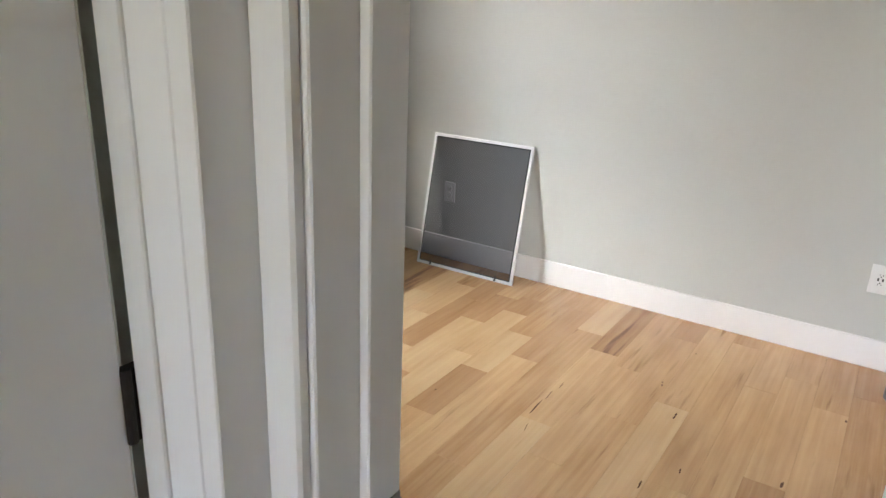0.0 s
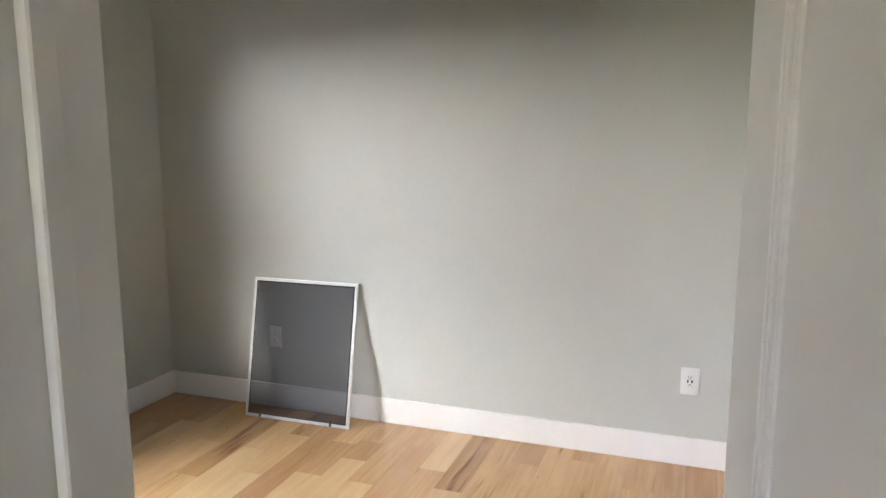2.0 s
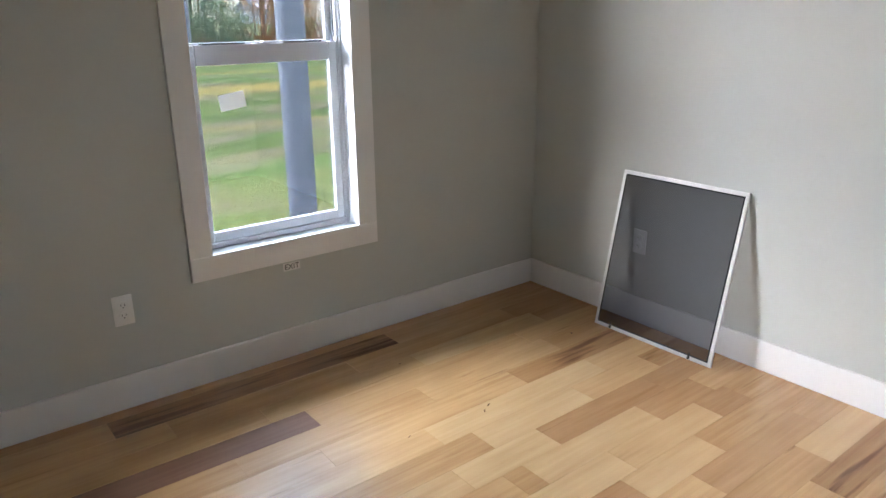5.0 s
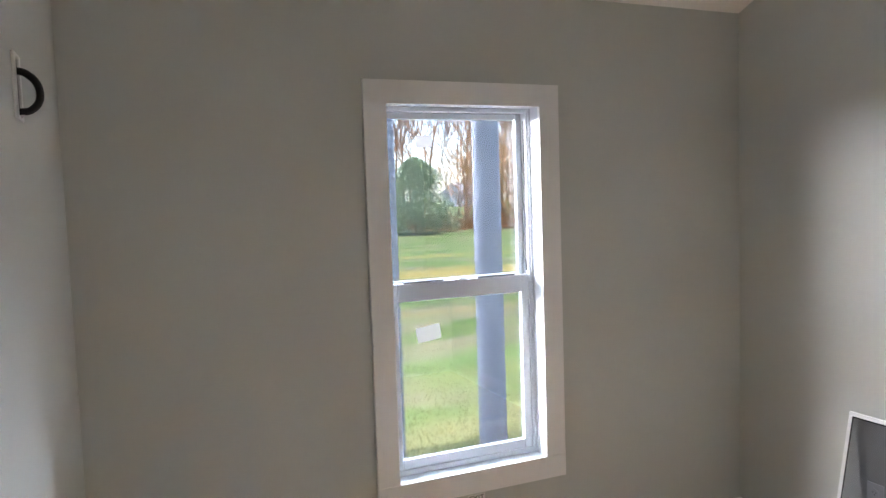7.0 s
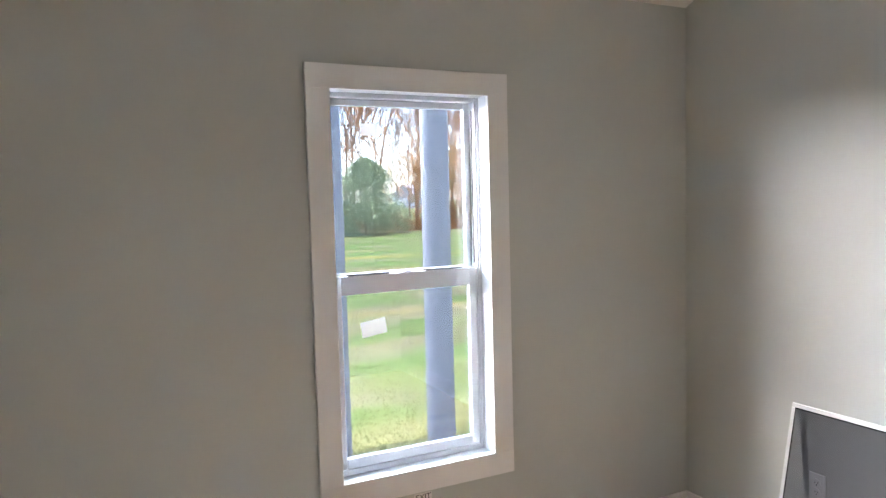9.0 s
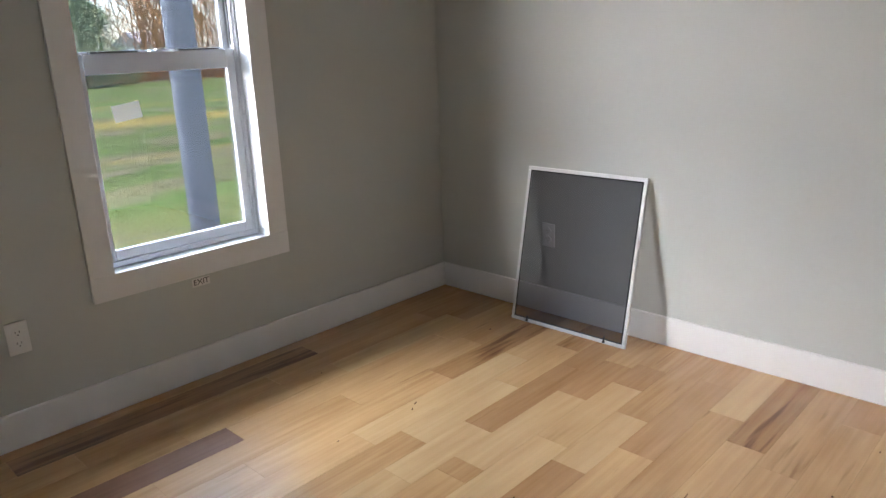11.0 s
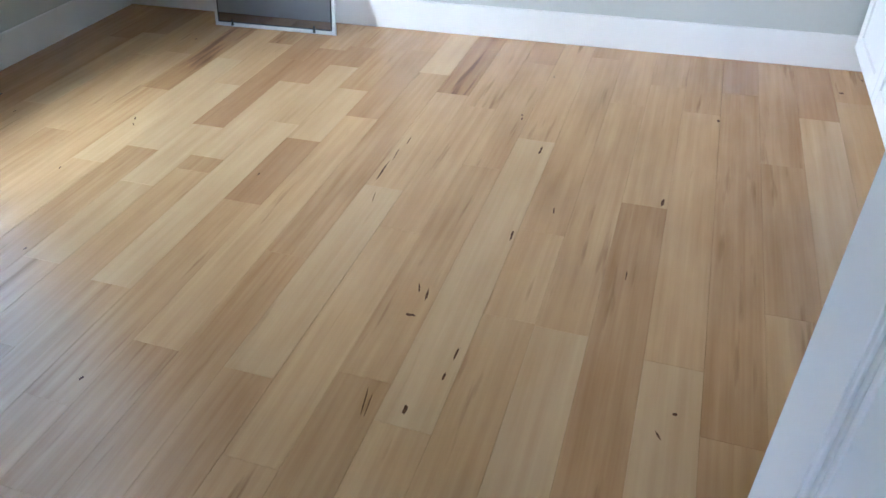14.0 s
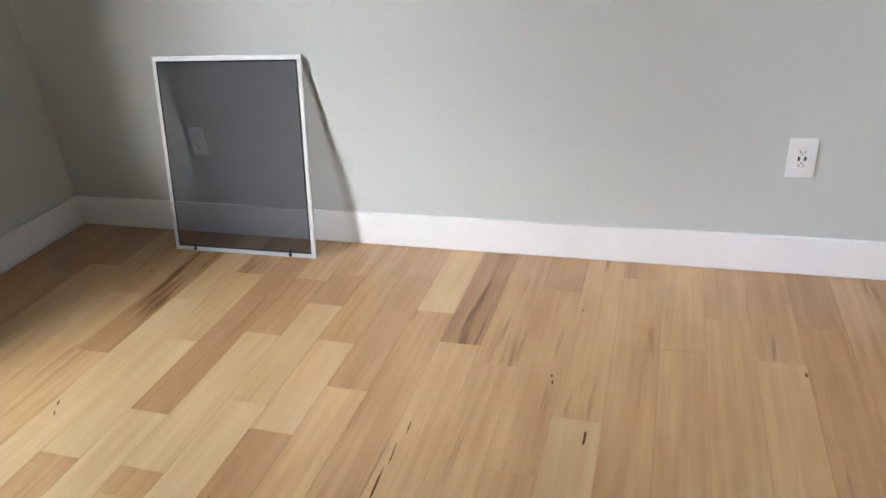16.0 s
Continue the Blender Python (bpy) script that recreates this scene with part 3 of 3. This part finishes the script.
def lawn_nodes(m):
    m.use_nodes = True
    nt = m.node_tree
    L = nt.links.new
    b = nt.nodes["Principled BSDF"]
    b.inputs["Roughness"].default_value = 0.9
    b.inputs["Specular IOR Level"].default_value = 0.1
    tc = nt.nodes.new("ShaderNodeTexCoord")

    def nz(sc, scale, detail=5):
        mp = nt.nodes.new("ShaderNodeMapping")
        mp.inputs["Scale"].default_value = sc
        L(tc.outputs["Object"], mp.inputs["Vector"])
        n = nt.nodes.new("ShaderNodeTexNoise")
        n.inputs["Scale"].default_value = scale
        n.inputs["Detail"].default_value = detail
        L(mp.outputs["Vector"], n.inputs["Vector"])
        return n.outputs["Fac"]

    def ramp(v, p0, p1, c0, c1):
        r = nt.nodes.new("ShaderNodeValToRGB")
        r.color_ramp.elements[0].position, r.color_ramp.elements[1].position = p0, p1
        r.color_ramp.elements[0].color, r.color_ramp.elements[1].color = (*c0, 1), (*c1, 1)
        L(v, r.inputs["Fac"])
        return r.outputs["Color"]

    def mix(f, a, c):
        n = nt.nodes.new("ShaderNodeMixRGB")
        L(f, n.inputs["Fac"])
        L(a, n.inputs[1])
        if isinstance(c, tuple):
            n.inputs[2].default_value = (*c, 1)
        else:
            L(c, n.inputs[2])
        return n.outputs["Color"]

    green = ramp(nz((1, 1, 1), 2.2), 0.3, 0.7, (0.085, 0.150, 0.038), (0.135, 0.195, 0.06))
    dry = ramp(nz((0.6, 0.25, 1), 1.5, 6), 0.49, 0.62, (0, 0, 0), (0.8, 0.8, 0.8))
    col = mix(dry, green, (0.23, 0.195, 0.125))
    # stretched yellowish strips: more sunlit streaks, put into the colour
    leaf = ramp(nz((0.16, 0.03, 1), 1.0, 7), 0.565, 0.62, (0, 0, 0), (0.85, 0.85, 0.85))
    col = mix(leaf, col, (0.22, 0.21, 0.09))
    # yellow bands of sunlight put into the lawn colour; the farthest band is dead grass
    sep = nt.nodes.new("ShaderNodeSeparateXYZ")
    L(tc.outputs["Object"], sep.inputs["Vector"])

    def arith(op, a, c):
        n = nt.nodes.new("ShaderNodeMath")
        n.operation = op
        n.use_clamp = op == "MULTIPLY"
        for i, v in enumerate((a, c)):
            if isinstance(v, (int, float)):
                n.inputs[i].default_value = v
            else:
                L(v, n.inputs[i])
        return n.outputs[0]

    for xc, half, strength, tone in ((-14.8, 1.5, 0.9, (0.42, 0.31, 0.09)), (-20.0, 0.7, 0.6, (0.42, 0.31, 0.09)), (-9.0, 0.35, 0.45, (0.42, 0.31, 0.09)), (-46.0, 14.0, 1.0, (0.25, 0.19, 0.165))):
        wob = arith("ADD", sep.outputs["X"], arith("MULTIPLY", nz((0.3, 0.3, 1), 1.0, 3), 1.0))
        d = arith("DIVIDE", arith("ABSOLUTE", arith("SUBTRACT", wob, xc), 0.0), half)
        keep = arith("MULTIPLY", arith("SUBTRACT", 1.0, d), arith("MULTIPLY", nz((0.9, 0.35, 1), 1.4, 6), 2.6))
        col = mix(arith("MULTIPLY", keep, strength), col, tone)
    fine = ramp(nz((1, 1, 1), 34.0, 3), 0.35, 0.65, (0.75, 0.75, 0.75), (1, 1, 1))
    mul = nt.nodes.new("ShaderNodeMixRGB")
    mul.blend_type = "MULTIPLY"
    mul.inputs["Fac"].default_value = 1
    L(col, mul.inputs[1])
    L(fine, mul.inputs[2])
    L(mul.outputs["Color"], b.inputs["Base Color"])
    bp = nt.nodes.new("ShaderNodeBump")
    bp.inputs["Strength"].default_value = 0.3
    bp.inputs["Distance"].default_value = 0.02
    L(nz((1, 1, 1), 22.0, 4), bp.inputs["Height"])
    L(bp.outputs["Normal"], b.inputs["Normal"])


lawn_nodes(M_LAWN)
M_BLADE = mat("grass_blades", (0.11, 0.21, 0.045), 0.8, vary=0.5, scale=1.2, bump=0, tint=(0.27, 0.27, 0.12), spec=0.15)
M_BARK = mat("grey_brown_bark", (0.16, 0.10, 0.065), 0.9, vary=0.3, scale=4, bump=0.5, bscale=30, spec=0.1)
# the warm glow behind the trees is put into this twig colour
M_TWIG = mat("glow_tinted_twigs", (0.30, 0.17, 0.085), 0.9, vary=0.3, scale=1.5, bump=0, spec=0.1)
M_RUST = mat("rust_orange_twigs", (0.42, 0.25, 0.12), 0.9, vary=0.3, scale=1.5, bump=0, spec=0.1)
# foliage lightened: the haze over the distant tree is put into its colour
M_NEEDLE = mat("evergreen_foliage", (0.15, 0.25, 0.20), 0.85, vary=0.3, scale=3, bump=0, spec=0.1, tint=(0.30, 0.35, 0.19))
M_BRUSH = mat("autumn_brush", (0.20, 0.115, 0.03), 0.9, vary=0.5, scale=1.5, bump=0, spec=0.1, tint=(0.26, 0.11, 0.04))
M_ROOF = mat("roof_shingle", (0.36, 0.345, 0.34), 0.9, vary=0.2)

bm = bmesh.new()
bmesh.ops.create_grid(bm, x_segments=60, y_segments=60, size=1)
for v in bm.verts:
    s = 240
    r = v.co.length
    x, y = v.co.x * s * (0.05 + 0.95 * r * r), v.co.y * s * (0.05 + 0.95 * r * r)
    v.co = (x, y, GZ + 0.12 * noise.noise((x * 0.07, y * 0.07, 0)) * min(1, max(0, (-x - 3) / 8)) + max(0, (-x - 15)) * 0.004)
ground = tagged(part("ground", bm, M_LAWN, None, smooth=True), "mown green lawn with dry patches and painted-in sunlit streaks", "lawn", kind="structure")


def ground_z(x, y):
    return GZ + 0.12 * noise.noise((x * 0.07, y * 0.07, 0)) * min(1, max(0, (-x - 3) / 8)) + max(0, (-x - 15)) * 0.004


def grass():
    rg = random.Random(3)
    vs, fs = [], []
    for i in range(52000):
        x = -2.4 - 15 * rg.random() ** 1.5
        y = -2.6 + (2.6 - x) * rg.uniform(0.30, 0.80)
        if noise.noise((x * 0.55, y * 0.2, 4)) < -0.22 and rg.random() < 0.8:
            continue
        z = ground_z(x, y) - 0.004
        hgt, a, ln = rg.uniform(0.012, 0.034), rg.uniform(0, 6.28), rg.uniform(-0.03, 0.03)
        wd = rg.uniform(0.003, 0.006) * (1 + (-x) * 0.12)
        c, s = math.cos(a) * wd, math.sin(a) * wd
        k = len(vs)
        vs += [(x - c, y - s, z), (x + c, y + s, z), (x + ln, y + ln * 0.6, z + hgt)]
        fs.append((k, k + 1, k + 2))
    me = bpy.data.meshes.new("grass")
    me.from_pydata(vs, [], fs)
    me.materials.append(M_BLADE)
    return tagged(new("grass", me), "short green grass blades on the lawn", "grass", kind="stuff")


grass()

porch = tagged(block("pavement", M_CONC, None, -1.80, -7.0, GZ - 0.2, -WT, 4.0, -0.14, 0.01), "grey concrete porch slab", "porch floor", kind="structure")
porch_roof = tagged(block("porch_roof", M_SIDING, None, -1.9, -7.0, 3.75, -WT, 4.0, 3.9, 0.01), "plain white porch roof", "roof", kind="structure")
porch_beam = tagged(block("porch_beam", M_SIDING, None, -1.74, -7.0, 3.56, -1.50, 4.0, 3.75, 0.006), "white beam under the porch roof", "beam", kind="structure")


# unseen block, added to keep the sun off the column and near lawn
sun_blocker = tagged(block("sun_blocker", M_SIDING, None, -WT, 0.16, GZ - 0.1, 4.1, 9.0, 2.9, 0.01), "unseen plain white block added to shade porch and lawn", "house wall", kind="structure")


def column(x, y):
    c = tagged(empty("porch_column", x, y, -0.14), "round grey painted porch column", "column", group="porch columns")
    bm = bmesh.new()
    cyl(bm, (0, 0, 0.06), (0, 0, 3.64), 0.094, 0.085, 40)
    local("shaft", bm, M_COL, c, smooth=True)
    bm = bmesh.new()
    box(bm, -0.125, -0.125, 0, 0.125, 0.125, 0.045, 0.006)
    cyl(bm, (0, 0, 0.045), (0, 0, 0.07), 0.115, 0.10, 36)
    local("base", bm, M_COL, c, smooth=True)
    bm = bmesh.new()
    box(bm, -0.12, -0.12, 3.665, 0.12, 0.12, 3.70, 0.005)
    cyl(bm, (0, 0, 3.63), (0, 0, 3.665), 0.092, 0.112, 36)
    local("capital", bm, M_COL, c, smooth=True)
    return c


column(-1.62, -0.53)
column(-1.62, -1.25)


def limb(segs, rg, p, d, ln, r, depth, spread):
    """A tapering branch that bends and forks; its pieces are gathered in segs."""
    steps = 3
    for k in range(steps):
        q = p + d * (ln / steps)
        r2 = max(0.02, r * 0.82)
        segs.append((p, q, r, r2))
        d = (d + Vector((rg.uniform(-1, 1), rg.uniform(-1, 1), rg.uniform(-0.3, 0.8))) * 0.18).normalized()
        p, r = q, r2
        if depth > 0:
            for _ in range(2 if k == steps - 1 else 1):
                side = (d * 0.8 + Vector((rg.uniform(-1, 1), rg.uniform(-1, 1), rg.uniform(-0.05, 0.6))) * spread).normalized()
                limb(segs, rg, p, side, ln * rg.uniform(0.5, 0.75), max(0.02, r * 0.6), depth - 1, spread)


def branch_mesh(name, segs, material):
    """Three-sided tapering pieces, joined into one mesh."""
    vs, fs = [], []
    for p, q, r0, r1 in segs:
        z = (q - p).normalized()
        x = z.orthogonal().normalized()
        y = z.cross(x)
        k = len(vs)
        for c, r in ((p, r0), (q, r1)):
            for a in (0.0, 2.094, 4.189):
                vs.append(tuple(c + x * (math.cos(a) * r) + y * (math.sin(a) * r)))
        for i in range(3):
            j = (i + 1) % 3
            fs.append((k + i, k + j, k + 3 + j, k + 3 + i))
    me = bpy.data.meshes.new(name)
    me.from_pydata(vs, [], fs)
    me.materials.append(material)
    return me


def bare_tree(x, y, height, seed, stems=1, label="leafless deciduous tree with warm glow-tinted twigs", material=None):
    rg = random.Random(seed)
    t = tagged(empty("bare_tree", x, y, ground_z(x, y) - 0.05), label, "tree", group="trees behind the lawn")
    bm = bmesh.new()
    r = height * rg.uniform(0.005, 0.009)
    cyl(bm, (0, 0, 0), (0, 0, height * (0.2 if stems == 1 else 0.03)), r * 1.3, r, 8)
    local("trunk", bm, M_BARK, t)
    segs = []
    for i in range(stems):
        lean = 0.1 if stems == 1 else 0.8
        d = Vector((rg.uniform(-lean, lean), rg.uniform(-lean, lean), 1)).normalized()
        limb(segs, rg, Vector((0, 0, height * (0.19 if stems == 1 else 0.02))), d, height * (0.36 if stems == 1 else 0.5), r if stems == 1 else 0.022, 4 if stems == 1 else 2, 0.7)
    c = new("crown", branch_mesh("crown", segs, material or M_TWIG))
    c.parent = t
    return t


def clump(name, x, y, hgt, rad, n, material, seed, label, category, leaf):
    """Foliage of many small flakes round a tapered stem."""
    rg = random.Random(seed)
    t = tagged(empty(name, x, y, ground_z(x, y)), label, category)
    bm = bmesh.new()
    cyl(bm, (0, 0, -0.1), (0, 0, hgt * 0.9), hgt * 0.022, 0.01, 8)
    local("trunk", bm, M_BARK, t)
    lobes = [(rg.uniform(0, 6.28), rg.uniform(0.05, 0.95), rg.uniform(0.65, 1.25)) for _ in range(70)]
    vs, fs = [], []
    for i in range(n):
        a0, u0, k0 = lobes[rg.randrange(len(lobes))]
        u = min(0.99, max(0.02, u0 + rg.gauss(0, 0.05)))
        a = a0 + rg.gauss(0, 0.24)
        prof = rad * (1 - u) ** 0.5 * (0.6 + 0.4 * min(1, u * 5)) * k0
        rr = prof * (0.35 + 0.65 * rg.random() ** 0.6) * (rg.uniform(1.05, 1.45) if rg.random() < 0.14 else 1)
        c = Vector((math.cos(a) * rr, math.sin(a) * rr, u * hgt))
        s = leaf * rg.uniform(0.6, 1.4)
        k = len(vs)
        for _ in range(3):
            vs.append(tuple(c + Vector((rg.uniform(-1, 1), rg.uniform(-1, 1), rg.uniform(-0.8, 0.8))) * s))
        fs.append((k, k + 1, k + 2))
    me = bpy.data.meshes.new("crown")
    me.from_pydata(vs, [], fs)
    me.materials.append(material)
    o = new("crown", me)
    o.parent = t
    return t


def far_house(x, y):
    h = tagged(empty("distant_house", x, y, ground_z(x, y) - 0.6, 20), "small white house beyond the trees", "house")
    wl = local("wall", box(bmesh.new(), -3, -4.5, 0, 3, 4.5, 3.0), M_SIDING, h)
    bm = bmesh.new()
    f = [bm.verts.new(v) for v in ((-3.4, -4.8, 2.9), (3.4, -4.8, 2.9), (0, -4.8, 5.0), (-3.4, 4.8, 2.9), (3.4, 4.8, 2.9), (0, 4.8, 5.0))]
    for q in ((0, 1, 2), (5, 4, 3), (0, 2, 5, 3), (2, 1, 4, 5), (1, 0, 3, 4)):
        bm.faces.new([f[i] for i in q])
    local("roof", bm, M_ROOF, h)
    for yy in (-2.8, 0, 2.8):
        w = local("window", box(bmesh.new(), 2.98, yy - 0.5, 1.0, 3.04, yy + 0.5, 2.3), M_TRIM, h)
        o = part("pane", box(bmesh.new(), 3.035, yy - 0.42, 1.08, 3.05, yy + 0.42, 2.22), M_DARK)
        o.parent = w
    return h


EY = (2.59, -2.60)          # directions are taken from where one stands at the window


def out(dist, slope):
    x = EY[0] - dist / math.sqrt(1 + slope * slope)
    return x, EY[1] + slope * (EY[0] - x)


far_house(*out(135, 0.466))
clump("evergreen_tree", *out(40, 0.375), 4.3, 2.4, 42000, M_NEEDLE, 5, "dense blue-green evergreen tree at the lawn edge", "tree", 0.058)
clump("shrub", *out(42, 0.425), 1.9, 1.2, 2500, M_NEEDLE, 15, "low green shrub beside the evergreen", "shrub", 0.07)
rgt = random.Random(21)
for i in range(44):
    s = 0.22 + i * 0.0155 + rgt.uniform(-0.01, 0.01)
    bare_tree(*out(rgt.uniform(46, 75), s), rgt.uniform(9, 15), 100 + i, material=M_RUST if i % 5 == 0 else None)

for i, s in enumerate((0.452, 0.463, 0.49, 0.505, 0.522, 0.535, 0.55, 0.575, 0.59, 0.61, 0.63, 0.66, 0.69, 0.72)):
    bare_tree(*out(44 + (i * 7) % 5, s), 5.5 + (i * 3) % 4 * 0.7, 300 + i, 6, "rust-orange leafless thicket of many stems", M_RUST)


def brush():
    """Tangled undergrowth along the far edge of the lawn."""
    rg = random.Random(9)
    vs, fs = [], []
    for i in range(26000):
        s = rg.uniform(0.15, 0.95)
        x, y = out(rg.uniform(43, 52), s)
        hmax = 0.5 + 1.1 * max(0, noise.noise((s * 14, 0, 2)) + 0.3) + (0.9 if s > 0.47 else 0)
        z = ground_z(x, y) + hmax * rg.random() ** 1.3
        k = len(vs)
        w = rg.uniform(0.03, 0.09)
        for _ in range(3):
            vs.append((x + rg.uniform(-w, w), y + rg.uniform(-w, w), z + rg.uniform(-w, w) * 2.2))
        fs.append((k, k + 1, k + 2))
    me = bpy.data.meshes.new("undergrowth")
    me.from_pydata(vs, [], fs)
    me.materials.append(M_BRUSH)
    return tagged(new("undergrowth", me), "russet autumn undergrowth along the lawn edge", "bushes", kind="stuff")


brush()

# ---- floor boards ----
BW, BX = 0.1245, 0.07
JOINTS = {-1: (-0.7, -1.9), 0: (-1.02, -2.22), 1: (-0.41, -1.3, -2.05), 2: (-0.33, -1.05, -1.75), 3: (-0.55, -1.62), 4: (-0.5, -1.2, -1.95), 5: (-0.13, -0.827, -1.7), 6: (-0.5, -1.35, -2.3),
          7: (-0.3, -0.72, -1.231, -1.9), 8: (-0.15, -0.44, -1.039, -1.424, -1.82), 9: (-0.3, -0.641, -1.227, -1.314, -2.1), 10: (-0.25, -0.45, -0.95, -1.85), 11: (-0.64, -1.039, -1.427, -2.204),
          12: (-0.225, -0.842, -2.001, -2.4), 13: (-0.428, -1.614), 14: (-0.58, -1.24, -2.012), 15: (-0.66, -1.426, -2.214), 16: (-0.237, -1.047, -1.95), 17: (-0.84, -2.05), 18: (-0.122, -1.332, -1.684),
          19: (-0.502, -1.69), 20: (-0.32, -1.126, -2.4), 21: (-0.509, -1.726), 22: (-0.325, -1.9), 23: (-0.8, -1.5, -2.4), 24: (-0.458, -1.95), 25: (-0.3, -1.45)}
TONES = {M_UMBER: ((0, 1),), M_PURPLE: ((3, 2),), M_STREAK: ((5, 1), (14, 0)),
         M_BROWN: ((1, 0), (2, 0), (8, 1), (8, 2), (9, 1), (10, 1), (11, 2), (12, 1), (16, 0), (22, 0), (24, 0)),
         M_LIGHT: ((8, 3), (8, 4), (9, 2), (10, 2), (11, 1), (10, 3), (14, 2), (17, 1), (19, 2), (13, 0), (7, 2), (6, 1), (25, 1), (21, 2), (2, 1), (24, 1))}
TONE = {key: m for m, keys in TONES.items() for key in keys}
boards = []
rng = random.Random(7)
for r in range(-1, 31):
    xa, xb = max(0.004, BX + BW * r), min(X1 - 0.004, BX + BW * (r + 1))
    if xb - xa < 0.01:
        continue
    js = JOINTS.get(r) or tuple(-0.3 - k * 0.85 - rng.random() * 0.5 for k in range(3))
    ys = [-0.002, *js, Y1 - 0.04]
    for k in range(len(ys) - 1):
        g = 0.00015
        bm = bmesh.new()
        w2, l2 = (xb - xa) / 2 - g, (ys[k] - ys[k + 1]) / 2 - g
        lift = rng.uniform(-0.0003, 0.0003)
        box(bm, -w2, -l2, -0.012, w2, l2, lift)
        top = [e for e in bm.edges if all(v.co.z > -0.001 for v in e.verts)]
        bmesh.ops.bevel(bm, geom=top, offset=0.0005, segments=1, affect="EDGES")
        p = part("plank", bm, TONE.get((r, k), M_OAK), floor)
        p.matrix_basis = pose((xa + xb) / 2, (ys[k] + ys[k + 1]) / 2, 0)
        boards.append((xa, xb, ys[k + 1], ys[k], p))


def knot(x, y, ln, wd, turn):
    """A dark knot or split lying in the face of the board under it."""
    for xa, xb, ya, yb, b in boards:
        if xa <= x < xb and ya <= y < yb:
            break
    else:
        return
    rg = random.Random(int(x * 1000) * 7 + int(-y * 1000))
    bm = bmesh.new()
    n = 12
    vs = []
    for i in range(n):
        a = 2 * math.pi * i / n
        k = rg.uniform(0.6, 1.15)
        vs.append(bm.verts.new((math.cos(a) * wd * 0.35 * k, math.sin(a) * ln / 2 * k, 0)))
    bm.faces.new(vs)
    o = part("knot", bm, M_KNOT)
    o.matrix_basis = pose(x - (xa + xb) / 2, y - (ya + yb) / 2, 0.0007, 0, 0, turn)
    o.parent = b


for q in ((0.609, -0.345, 0.022, 0.014, 0), (0.842, -1.062, 0.024, 0.010, 30), (0.864, -1.100, 0.026, 0.007, 40), (0.826, -1.416, 0.016, 0.008, 20), (1.470, -1.276, 0.016, 0.011, 0),
          (1.846, -0.95, 0.05, 0.006, 4), (1.838, -1.05, 0.07, 0.006, 4), (1.835, -1.16, 0.14, 0.009, 2), (1.867, -1.298, 0.055, 0.005, 12), (2.162, -1.66, 0.05, 0.010, 8), (2.135, -1.64, 0.035, 0.007, 20),
          (2.148, -1.739, 0.010, 0.040, 0), (2.239, -2.007, 0.030, 0.015, 0), (2.150, -2.010, 0.085, 0.005, 10), (2.162, -2.02, 0.06, 0.004, 6), (2.291, -1.829, 0.046, 0.010, 0), (2.286, -1.899, 0.024, 0.008, 0),
          (2.276, -0.900, 0.072, 0.013, 0), (2.162, -0.680, 0.016, 0.013, 0), (2.168, -0.706, 0.018, 0.012, 0), (2.670, -1.098, 0.040, 0.015, 0), (2.803, -0.552, 0.022, 0.014, 0), (3.208, -0.225, 0.018, 0.022, 0),
          (2.205, -0.342, 0.018, 0.008, 0), (3.288, -0.097, 0.014, 0.014, 0), (2.384, -1.221, 0.035, 0.008, 10), (2.300, -1.367, 0.05, 0.010, 0), (2.613, -1.452, 0.045, 0.006, 0), (2.759, -1.860, 0.010, 0.016, 0),
          (2.732, -1.922, 0.025, 0.006, 30), (1.532, -2.134, 0.014, 0.012, 0), (1.048, -1.794, 0.014, 0.012, 0), (0.36, -1.13, 0.015, 0.011, 0)):
    knot(*q)
